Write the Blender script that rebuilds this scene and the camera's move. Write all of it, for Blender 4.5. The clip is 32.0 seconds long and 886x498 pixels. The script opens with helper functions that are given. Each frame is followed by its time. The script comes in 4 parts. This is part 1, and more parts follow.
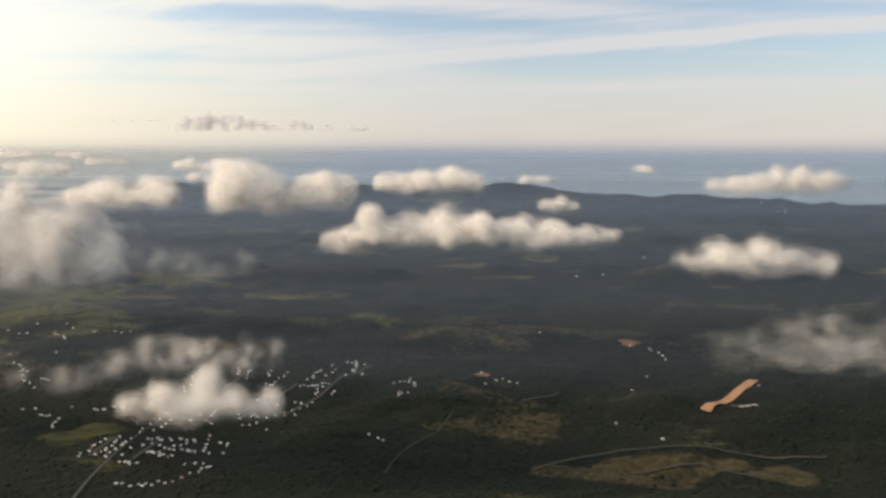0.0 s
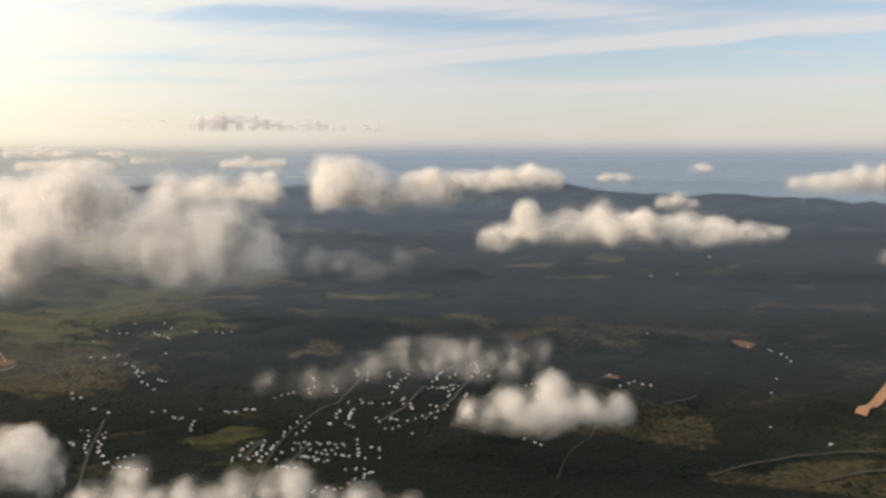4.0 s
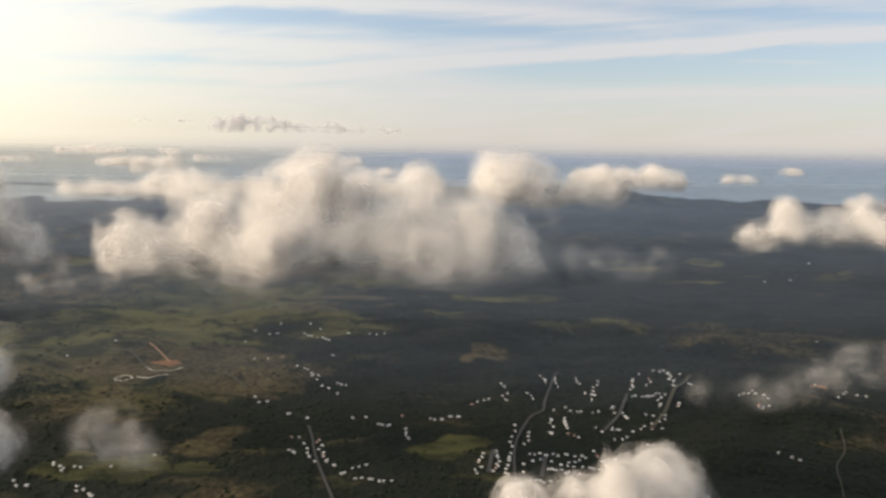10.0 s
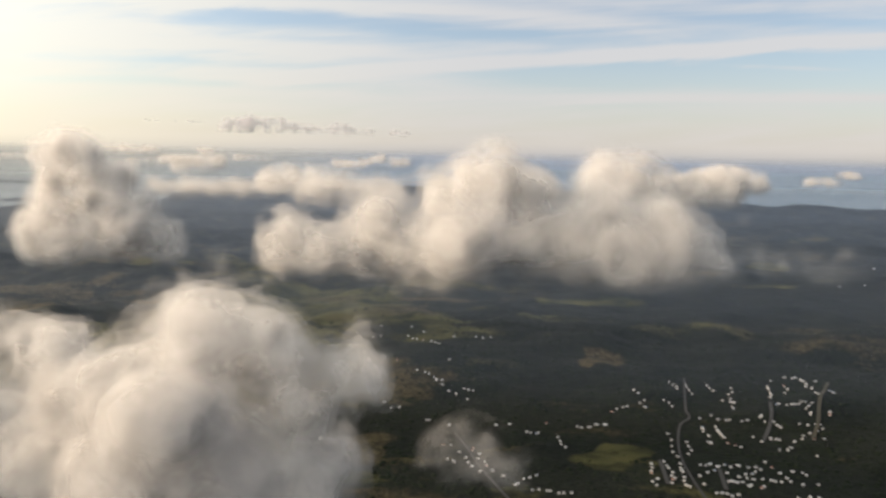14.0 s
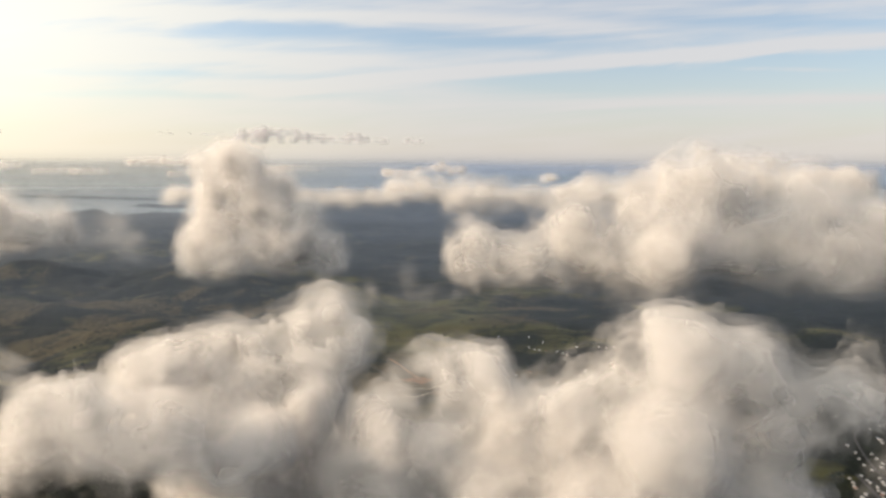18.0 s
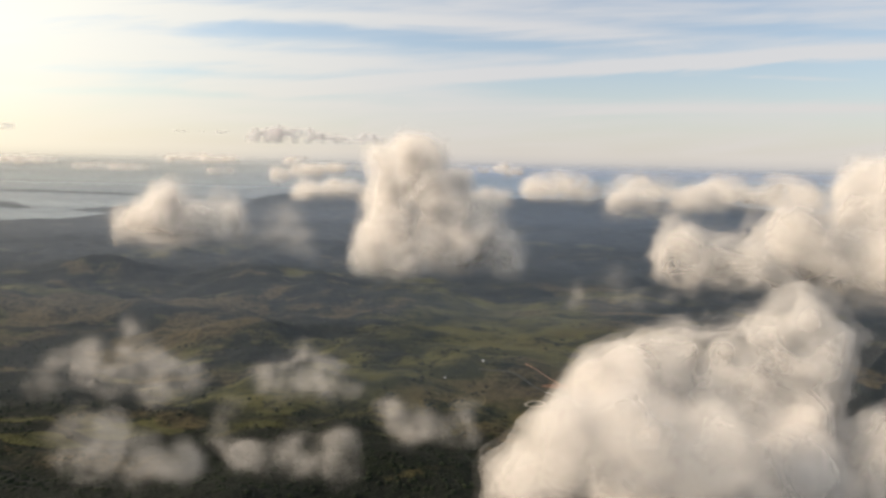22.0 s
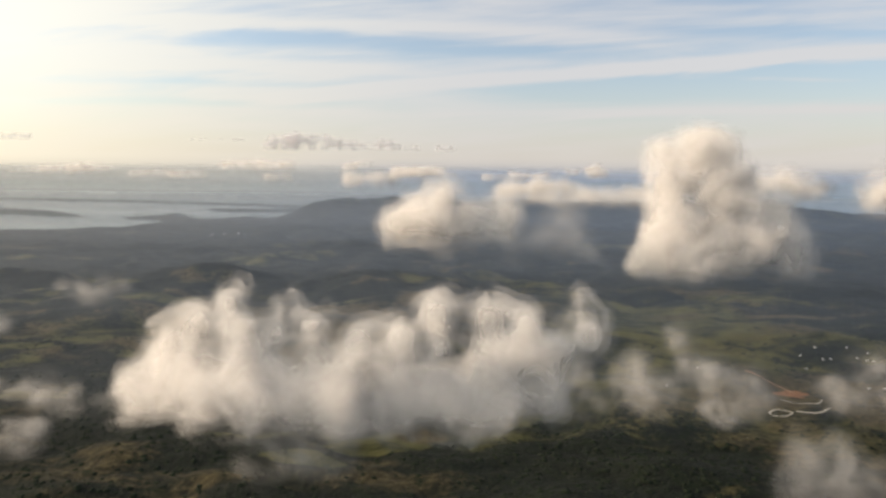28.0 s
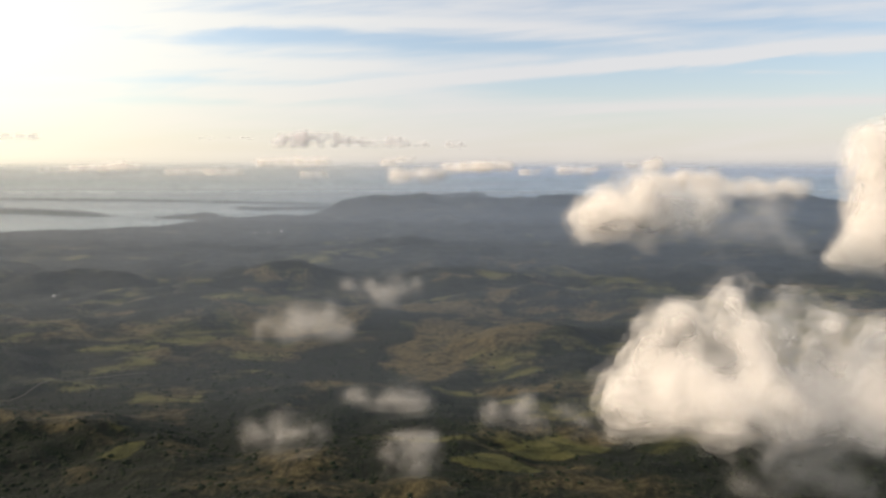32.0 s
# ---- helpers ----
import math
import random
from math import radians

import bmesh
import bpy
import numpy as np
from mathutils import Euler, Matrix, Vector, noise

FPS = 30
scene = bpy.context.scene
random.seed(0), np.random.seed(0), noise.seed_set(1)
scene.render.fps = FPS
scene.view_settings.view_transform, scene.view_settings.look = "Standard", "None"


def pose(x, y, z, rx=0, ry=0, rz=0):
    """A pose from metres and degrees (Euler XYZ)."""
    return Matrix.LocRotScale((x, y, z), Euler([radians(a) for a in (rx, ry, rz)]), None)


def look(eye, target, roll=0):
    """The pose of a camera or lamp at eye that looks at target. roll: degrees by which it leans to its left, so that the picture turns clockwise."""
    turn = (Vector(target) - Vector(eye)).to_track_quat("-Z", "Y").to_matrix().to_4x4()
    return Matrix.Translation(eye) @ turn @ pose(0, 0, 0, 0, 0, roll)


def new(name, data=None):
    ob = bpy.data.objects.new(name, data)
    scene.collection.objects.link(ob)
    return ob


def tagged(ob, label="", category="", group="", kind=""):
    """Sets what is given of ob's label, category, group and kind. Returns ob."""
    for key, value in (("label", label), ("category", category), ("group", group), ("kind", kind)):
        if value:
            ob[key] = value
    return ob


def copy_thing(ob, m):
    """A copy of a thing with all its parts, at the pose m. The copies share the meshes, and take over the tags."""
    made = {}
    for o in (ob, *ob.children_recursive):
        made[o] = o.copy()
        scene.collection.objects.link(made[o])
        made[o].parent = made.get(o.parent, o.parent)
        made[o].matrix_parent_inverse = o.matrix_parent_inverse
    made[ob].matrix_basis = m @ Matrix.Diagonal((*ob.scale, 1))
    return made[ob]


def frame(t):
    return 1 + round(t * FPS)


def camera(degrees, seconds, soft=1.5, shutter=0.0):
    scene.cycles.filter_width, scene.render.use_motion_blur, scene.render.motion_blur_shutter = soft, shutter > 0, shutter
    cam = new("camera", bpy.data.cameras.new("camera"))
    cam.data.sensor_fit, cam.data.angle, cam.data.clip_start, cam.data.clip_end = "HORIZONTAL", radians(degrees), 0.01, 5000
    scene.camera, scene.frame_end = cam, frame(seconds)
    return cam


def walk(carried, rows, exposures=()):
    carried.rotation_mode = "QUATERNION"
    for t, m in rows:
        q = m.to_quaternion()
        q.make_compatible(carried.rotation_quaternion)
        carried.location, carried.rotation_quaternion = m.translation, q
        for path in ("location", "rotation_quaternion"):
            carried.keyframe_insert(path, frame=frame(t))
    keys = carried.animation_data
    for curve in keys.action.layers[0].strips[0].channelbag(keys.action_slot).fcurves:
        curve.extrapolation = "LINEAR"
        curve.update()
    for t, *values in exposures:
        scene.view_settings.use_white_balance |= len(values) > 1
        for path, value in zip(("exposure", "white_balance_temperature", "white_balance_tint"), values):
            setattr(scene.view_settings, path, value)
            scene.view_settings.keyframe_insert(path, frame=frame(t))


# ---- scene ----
cam = camera(67.9, 32.0, soft=2.8)
PATH = [
    (0, (-3.663, 1.271, 141.82), (-3.673, 3.245, 141.495), 0.1),
    (0.5, (-12.547, 2.335, 141.682), (-12.557, 4.308, 141.355), 0.2),
    (1, (-21.122, 3.705, 141.418), (-21.136, 5.678, 141.092), 0.2),
    (1.5, (-29.941, 5.019, 141.002), (-29.955, 6.992, 140.676), 0.2),
    (2, (-38.895, 6.136, 140.652), (-38.909, 8.109, 140.324), 0.3),
    (2.5, (-47.386, 7.296, 140.253), (-47.403, 9.269, 139.925), 0.3),
    (4.5, (-82.7, 12.001, 138.598), (-82.725, 13.974, 138.275), 0.0),
    (5, (-91.885, 13.461, 138.198), (-91.912, 15.435, 137.873), 0.1),
    (5.5, (-100.828, 15.223, 137.684), (-100.86, 17.196, 137.359), 0.2),
    (6, (-109.377, 16.853, 137.007), (-109.41, 18.827, 136.684), 0.4),
    (6.5, (-117.951, 18.394, 136.29), (-117.981, 20.367, 135.969), 0.4),
    (7, (-127.001, 19.836, 135.65), (-127.03, 21.811, 135.333), 0.4),
    (7.5, (-135.88, 21.307, 135.155), (-135.913, 23.281, 134.835), 0.4),
    (8, (-144.656, 22.578, 134.523), (-144.692, 24.552, 134.206), 0.4),
    (8.5, (-153.373, 23.779, 133.966), (-153.411, 25.753, 133.652), 0.6),
    (9, (-162.19, 25.037, 133.342), (-162.225, 27.012, 133.029), 0.6),
    (9.5, (-171.037, 26.759, 132.719), (-171.068, 28.734, 132.407), 0.7),
    (10, (-179.928, 28.077, 132.202), (-179.957, 30.053, 131.891), 0.8),
    (10.5, (-188.784, 29.243, 131.65), (-188.812, 31.219, 131.343), 0.9),
    (11, (-197.362, 30.518, 131.057), (-197.389, 32.495, 130.751), 1.1),
    (11.5, (-205.992, 32.067, 130.37), (-206.018, 34.044, 130.064), 1.2),
    (12, (-214.655, 33.535, 129.769), (-214.677, 35.512, 129.464), 1.2),
    (12.5, (-223.27, 35.157, 129.13), (-223.291, 37.134, 128.827), 1.2),
    (13, (-231.996, 36.775, 128.422), (-232.021, 38.751, 128.12), 1.3),
    (13.5, (-240.793, 38.066, 127.947), (-240.819, 40.042, 127.645), 1.3),
    (15.5, (-275.065, 42.478, 127.424), (-275.092, 44.455, 127.125), 0.8),
    (16, (-283.769, 43.352, 127.425), (-283.804, 45.329, 127.125), 0.7),
    (16.5, (-292.514, 43.906, 127.313), (-292.555, 45.882, 127.011), 0.7),
    (17, (-301.472, 44.684, 127.024), (-301.518, 46.661, 126.726), 0.6),
    (17.5, (-310.71, 46.114, 126.605), (-310.754, 48.093, 126.317), 0.2),
    (18, (-320.046, 47.587, 126.352), (-320.088, 49.567, 126.073), 0.2),
    (18.5, (-329.289, 49.191, 126.132), (-329.33, 51.172, 125.857), 0.5),
    (19, (-338.578, 50.693, 125.862), (-338.622, 52.673, 125.583), 0.5),
    (19.5, (-347.729, 52.135, 125.55), (-347.775, 54.115, 125.273), 0.7),
    (21, (-375.402, 55.887, 123.538), (-375.454, 57.868, 123.269), 1.0),
    (21.5, (-384.794, 57.014, 123.168), (-384.843, 58.995, 122.896), 0.9),
    (22, (-393.837, 57.69, 122.766), (-393.884, 59.671, 122.495), 1.2),
    (22.5, (-402.68, 58.435, 122.435), (-402.726, 60.416, 122.164), 1.2),
    (23, (-411.193, 59.628, 122.207), (-411.236, 61.608, 121.932), 1.0),
    (23.5, (-420.037, 60.963, 121.779), (-420.077, 62.944, 121.505), 1.1),
    (24, (-429.184, 62.103, 121.326), (-429.221, 64.084, 121.054), 1.1),
    (24.5, (-438.181, 63.102, 120.725), (-438.218, 65.084, 120.459), 1.1),
    (26.5, (-474.173, 68.312, 118.132), (-474.223, 70.294, 117.874), 0.8),
    (27, (-483.284, 68.812, 118.113), (-483.337, 70.795, 117.859), 0.8),
    (27.5, (-492.462, 69.714, 117.963), (-492.516, 71.697, 117.709), 0.7),
    (28, (-501.446, 70.42, 117.741), (-501.502, 72.403, 117.486), 0.5),
    (28.5, (-510.532, 71.438, 117.396), (-510.591, 73.421, 117.136), 0.3),
    (29, (-519.829, 72.95, 117.023), (-519.891, 74.932, 116.759), 0.2),
    (29.5, (-529.15, 74.468, 116.754), (-529.217, 76.449, 116.487), 0.1),
    (30, (-538.087, 75.714, 116.422), (-538.16, 77.695, 116.157), 0.1),
    (30.5, (-546.631, 76.688, 116.116), (-546.701, 78.67, 115.854), 0.1),
    (31, (-554.924, 77.406, 115.909), (-554.988, 79.388, 115.647), 0.1),
    (31.5, (-563.273, 78.126, 115.696), (-563.332, 80.108, 115.435), -0.0),
    (32, (-572.46, 79.212, 115.591), (-572.516, 81.193, 115.326), -0.1),
]
EXPOSURES = [(0, 0.04), (13.5, 0.04), (15.5, -0.2), (16.2, -0.2), (17.0, 0.04), (20, 0.04), (23, 0.0), (31.1, 0.0), (32, 0.15)]
walk(cam, [(t, look(e, g, r)) for t, e, g, r in PATH], EXPOSURES)

# ---- sky, sun, exposure ----
SUN_AZ, SUN_EL = -86.0, 22.0          # degrees: from straight ahead towards the left, above the horizon
sun_dir = Vector((math.sin(radians(SUN_AZ)) * math.cos(radians(SUN_EL)), math.cos(radians(SUN_AZ)) * math.cos(radians(SUN_EL)), math.sin(radians(SUN_EL))))
scene.cycles.transparent_max_bounces = 96
scene.cycles.max_bounces, scene.cycles.diffuse_bounces, scene.cycles.transmission_bounces = 10, 9, 3

lamp = bpy.data.lights.new("sun", "SUN")
lamp.energy, lamp.angle, lamp.color = 3.2, radians(9.0), (1.0, 0.77, 0.55)
sun = new("sun", lamp)
sun.matrix_world = look(sun_dir * 50, (0, 0, 0))


class Nodes:
    """A small helper that adds nodes to a tree and links them."""

    def __init__(self, tree):
        self.tree = tree
        tree.nodes.clear()

    def add(self, kind, inputs=None):
        node = self.tree.nodes.new("ShaderNode" + kind)
        for key, value in (inputs or {}).items():
            self.put(value, node.inputs[key])
        return node

    def put(self, value, socket):
        if isinstance(value, bpy.types.NodeSocket):
            self.tree.links.new(value, socket)
        elif isinstance(value, bpy.types.Node):
            self.tree.links.new(value.outputs[0], socket)
        else:
            socket.default_value = value

    def math(self, op, a, b=0.0, c=0.0, clamp=False):
        node = self.add("Math", {0: a, 1: b, 2: c})
        node.operation, node.use_clamp = op, clamp
        return node.outputs[0]

    def vec(self, op, a, b=(0, 0, 0)):
        node = self.add("VectorMath", {0: a, 1: b})
        node.operation = op
        return node.outputs["Value"] if op in ("DOT_PRODUCT", "LENGTH") else node.outputs[0]

    def span(self, value, a, b, lo=0.0, hi=1.0, smooth=True):
        node = self.add("MapRange", {0: value, 1: a, 2: b, 3: lo, 4: hi})
        node.interpolation_type = "SMOOTHSTEP" if smooth else "LINEAR"
        return node.outputs[0]

    def mix(self, fac, a, b, blend="MIX"):
        node = self.add("Mix")
        node.data_type, node.blend_type = "RGBA", blend
        self.put(fac, node.inputs[0])
        self.put(a, node.inputs[6])
        self.put(b, node.inputs[7])
        return node.outputs[2]

    def carried(self, name):
        node = self.add("Attribute")
        node.attribute_name = name
        return node

    def noise(self, vector, scale, detail=4.0, rough=0.55, warp=0.0):
        return self.add("TexNoise", {"Vector": vector, "Scale": scale, "Detail": detail, "Roughness": rough, "Distortion": warp}).outputs[0]


def make_world():
    world = bpy.data.worlds.new("evening_sky")
    scene.world = world
    world.use_nodes = True
    n = Nodes(world.node_tree)
    way = n.add("TexCoord").outputs["Generated"]
    parts = n.add("SeparateXYZ", {0: way})
    up = parts.outputs[2]
    sky = n.add("TexSky")
    sky.sky_type, sky.sun_disc, sky.altitude = "NISHITA", False, 600.0
    sky.sun_elevation, sky.sun_rotation = radians(SUN_EL), radians(SUN_AZ)
    sky.air_density, sky.dust_density, sky.ozone_density = 1.0, 1.5, 1.5
    blue = n.vec("SCALE", sky.outputs[0])
    blue.node.inputs["Scale"].default_value = SKY_GAIN
    # how near to the sun, 1 straight at it
    near = n.span(n.vec("DOT_PRODUCT", way, tuple(sun_dir)), 0.0, 0.85, 0.0, 1.0)
    # veil of high cirrus drawn out into long bands, by bearing and height over the horizon
    ahead = n.math("MAXIMUM", n.math("ABSOLUTE", parts.outputs[1]), 0.15)
    u, v = n.math("DIVIDE", parts.outputs[0], ahead), n.math("DIVIDE", up, ahead)
    flat = n.add("CombineXYZ", {0: u, 1: n.math("SUBTRACT", v, n.math("MULTIPLY", u, 0.07)), 2: 0.0}).outputs[0]
    bands = n.noise(n.vec("MULTIPLY", flat, (1.5, 15.0, 1.0)), 1.0, 5.0, 0.55, 0.9)
    fine = n.noise(n.vec("MULTIPLY", flat, (4.0, 34.0, 1.0)), 1.0, 5.0, 0.6, 0.6)

    def streak(u0, v0, u1, v1, thick):
        """1 along a line of the sky, 0 away from it."""
        slope = (v1 - v0) / (u1 - u0)
        off = n.math("SUBTRACT", n.math("SUBTRACT", v, v0), n.math("MULTIPLY", n.math("SUBTRACT", u, u0), slope))
        off = n.math("ADD", off, n.math("MULTIPLY", n.math("SUBTRACT", bands, 0.5), thick * 2.2))
        across = n.span(n.math("ABSOLUTE", off), 0.0, thick, 1.0, 0.0)
        along = n.math("MULTIPLY", n.span(u, u0 - 0.18, u0 + 0.08), n.span(u, u1 - 0.08, u1 + 0.18, 1.0, 0.0))
        return n.math("MULTIPLY", across, along)

    veil = n.math("ADD", n.math("MULTIPLY", bands, 1.25), n.math("MULTIPLY", fine, 0.8))
    veil = n.math("ADD", veil, -0.42)
    for u0, v0, u1, v1, thick, much in CIRRUS:
        veil = n.math("ADD", veil, n.math("MULTIPLY", streak(u0, v0, u1, v1, thick), much))
    veil = n.math("ADD", veil, n.math("MULTIPLY", near, 0.22))
    veil = n.span(veil, 0.18, 0.95, 0.25, 1.0)
    cirrus = n.mix(near, (0.71, 0.70, 0.705, 1), (1.04, 1.0, 0.87, 1))
    body = n.mix(n.math("MULTIPLY", veil, 0.9), blue, cirrus)
    # dust near the horizon, warm towards the sun
    low = n.math("POWER", n.span(n.math("ABSOLUTE", up), 0.0, 0.16, 1.0, 0.0, False), 1.6)
    dusk = n.mix(near, (0.71, 0.655, 0.60, 1), (1.0, 0.88, 0.64, 1))
    body = n.mix(n.math("MULTIPLY", low, 0.85), body, dusk)
    # aureole of the low sun
    glow = n.math("MULTIPLY", n.math("POWER", near, 4.0), 0.2)
    body = n.mix(glow, body, (1.3, 1.18, 0.9, 1), "ADD")
    # far hazy sea below the horizon
    sea_haze = n.mix(near, (0.28, 0.31, 0.37, 1), (0.60, 0.55, 0.47, 1))
    body = n.mix(n.span(up, -0.034, 0.012, 1.0, 0.0), body, sea_haze)
    out = n.add("OutputWorld")
    n.put(n.add("Background", {0: body, 1: 1.0}), out.inputs[0])


SKY_GAIN = 0.15
CIRRUS = ((-0.25, 0.100, 0.75, 0.178, 0.017, 0.75), (-0.62, 0.150, -0.15, 0.140, 0.012, 0.3), (-0.65, 0.090, -0.25, 0.088, 0.010, -0.3), (-0.6, 0.122, -0.2, 0.118, 0.009, -0.22), (0.42, 0.128, 0.56, 0.126, 0.007, 0.45), (-0.6, 0.21, 0.2, 0.195, 0.014, 0.3), (0.1, 0.075, 0.7, 0.088, 0.012, 0.25),
          (0.12, 0.112, 0.75, 0.120, 0.036, -0.6), (-0.45, 0.186, 0.15, 0.165, 0.018, -0.32), (-0.25, 0.098, 0.0, 0.112, 0.010, -0.35), (0.15, 0.200, 0.75, 0.188, 0.016, -0.25))
make_world()


# ---- materials ----
def material(name):
    mat = bpy.data.materials.new(name)
    mat.use_nodes = True
    return mat, Nodes(mat.node_tree)


def finish(n, shader, displacement=None):
    n.put(shader, n.add("OutputMaterial").inputs[0])


def cloud_material(name, size, white=(0.97, 0.945, 0.92, 1)):
    """Soft vapour in thin veils: the outer ones are torn by noise whose grain is size metres."""
    mat, n = material(name)
    veil, deep = n.carried("veil").outputs["Fac"], n.carried("deep").outputs["Fac"]
    place = n.add("NewGeometry").outputs["Position"]
    torn = n.noise(place, 1.0 / size, 5.0, 0.58, 0.5)
    alpha = n.math("MULTIPLY", veil, n.span(n.math("ADD", torn, n.math("MULTIPLY", deep, 0.22)), 0.37, 0.72))
    body = n.add("MixShader", {0: 0.45, 1: n.add("BsdfDiffuse", {"Color": white}).outputs[0], 2: n.add("BsdfTranslucent", {"Color": white}).outputs[0]})
    clear = n.add("BsdfTransparent")
    finish(n, n.add("MixShader", {0: alpha, 1: clear.outputs[0], 2: body.outputs[0]}))
    return mat


CLOUD_NEAR, CLOUD_MID, CLOUD_FAR = cloud_material("cloud_vapour_near", 7.0), cloud_material("cloud_vapour", 15.0), cloud_material("cloud_vapour_far", 24.0)
# far clouds' shaded side put into a darker lilac vapour colour
CLOUD_SHADED = cloud_material("shaded_cloud_vapour", 130.0, (0.80, 0.79, 0.83, 1))


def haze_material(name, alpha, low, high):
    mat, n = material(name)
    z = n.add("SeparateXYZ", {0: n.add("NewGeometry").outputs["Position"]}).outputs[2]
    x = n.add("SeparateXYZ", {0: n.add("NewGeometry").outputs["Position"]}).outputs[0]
    # denser and warmer leftwards: glow near the sun painted into the haze
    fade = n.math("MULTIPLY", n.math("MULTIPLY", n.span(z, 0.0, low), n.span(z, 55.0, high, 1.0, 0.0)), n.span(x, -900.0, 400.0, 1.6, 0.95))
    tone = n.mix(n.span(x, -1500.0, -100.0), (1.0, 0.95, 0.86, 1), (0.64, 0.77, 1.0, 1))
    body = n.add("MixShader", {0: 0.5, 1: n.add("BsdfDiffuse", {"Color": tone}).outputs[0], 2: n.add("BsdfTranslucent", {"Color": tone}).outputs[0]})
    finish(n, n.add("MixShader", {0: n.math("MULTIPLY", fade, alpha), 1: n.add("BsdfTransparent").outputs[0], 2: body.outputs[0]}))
    return mat


def ground_material():
    """Dark woods, pasture, dry grass and bare soil, by the cover that the land carries, painted sunny hillsides
    included.
    """
    mat, n = material("hill_country")
    place = n.add("NewGeometry").outputs["Position"]
    cover = n.add("SeparateColor", {0: n.carried("cover").outputs["Color"]})
    broad = n.noise(place, 1 / 95.0, 5.0, 0.55, 0.5)
    patch = n.noise(n.vec("MULTIPLY", place, (0.5, 1.1, 1.0)), 1 / 22.0, 5.0, 0.55, 0.8)
    grain = n.noise(place, 1 / 3.0, 4.0, 0.65)
    tufts = n.noise(place, 1 / 1.1, 2.0, 0.6)
    wood = n.mix(n.span(grain, 0.3, 0.7), (0.008, 0.010, 0.009, 1), (0.016, 0.021, 0.016, 1))
    grass = n.mix(n.span(patch, 0.35, 0.65), (0.026, 0.031, 0.014, 1), (0.092, 0.090, 0.034, 1))
    dry = n.mix(n.span(grain, 0.3, 0.7), (0.045, 0.038, 0.021, 1), (0.10, 0.082, 0.042, 1))
    soil = n.mix(grain, (0.17, 0.085, 0.045, 1), (0.30, 0.16, 0.085, 1))
    rough = n.math("MULTIPLY", n.math("SUBTRACT", n.math("ADD", n.math("MULTIPLY", patch, 0.7), n.math("MULTIPLY", grain, 0.3)), 0.5), 1.1)
    land = n.mix(n.span(n.math("ADD", cover.outputs[0], rough), 0.36, 0.62), wood, grass)
    land = n.mix(n.span(n.math("ADD", cover.outputs[1], rough), 0.45, 0.75), land, dry)
    hedge = n.math("MULTIPLY", n.span(n.noise(n.vec("MULTIPLY", n.vec("ADD", place, (90, 40, 0)), (0.55, 1.0, 1.0)), 1 / 9.0, 4.0, 0.65, 1.5), 0.53, 0.64), 0.75)
    land = n.mix(hedge, land, (0.012, 0.018, 0.010, 1))
    land = n.mix(n.span(n.math("ADD", cover.outputs[2], n.math("MULTIPLY", rough, 0.6)), 0.45, 0.6), land, soil)
    land = n.mix(1.0, land, n.mix(broad, (0.62, 0.66, 0.66, 1), (1.18, 1.1, 1.0, 1)), "MULTIPLY")
    bump = n.add("Bump", {"Strength": 0.8, "Distance": 1.5, "Height": n.math("ADD", grain, n.math("MULTIPLY", tufts, 0.4))})
    finish(n, n.add("BsdfPrincipled", {"Base Color": land, "Roughness": 0.95, "Specular IOR Level": 0.15, "Normal": bump.outputs[0]}))
    return mat


def water_material():
    mat, n = material("sea_water")
    place = n.add("NewGeometry").outputs["Position"]
    swell = n.noise(n.vec("MULTIPLY", place, (1, 2.5, 1)), 1 / 60.0, 4.0, 0.6)
    bump = n.add("Bump", {"Strength": 0.25, "Distance": 1.0, "Height": swell})
    tone = n.mix(n.noise(place, 1 / 300.0, 4.0), (0.030, 0.060, 0.075, 1), (0.055, 0.095, 0.105, 1))
    finish(n, n.add("BsdfPrincipled", {"Base Color": tone, "Roughness": 0.22, "IOR": 1.33, "Normal": bump.outputs[0]}))
    return mat


GROUND, WATER = ground_material(), water_material()


# ---- land and sea ----
def lattice(ix, iy, seed):
    """Random values in 0..1 on a whole-number lattice."""
    h = (ix.astype(np.int64) * 374761393 + iy.astype(np.int64) * 668265263 + seed * 2147483647) & 0xFFFFFFFF
    h = ((h ^ (h >> 13)) * 1274126177) & 0xFFFFFFFF
    return ((h ^ (h >> 16)) & 0xFFFF) / 65535.0


def value_noise(x, y, seed):
    ix, iy = np.floor(x), np.floor(y)
    fx, fy = x - ix, y - iy
    fx, fy = fx * fx * (3 - 2 * fx), fy * fy * (3 - 2 * fy)
    a, b = lattice(ix, iy, seed), lattice(ix + 1, iy, seed)
    c, d = lattice(ix, iy + 1, seed), lattice(ix + 1, iy + 1, seed)
    return (a * (1 - fx) + b * fx) * (1 - fy) + (c * (1 - fx) + d * fx) * fy


def fbm(x, y, seed, octaves=4):
    total, gain, norm = 0.0, 1.0, 0.0
    for k in range(octaves):
        total = total + gain * value_noise(x * 2 ** k, y * 2 ** k, seed + k)
        norm, gain = norm + gain, gain * 0.5
    return total / norm


def ease(v, a, b):
    s = np.clip((v - a) / (b - a), 0, 1)
    return s * s * (3 - 2 * s)


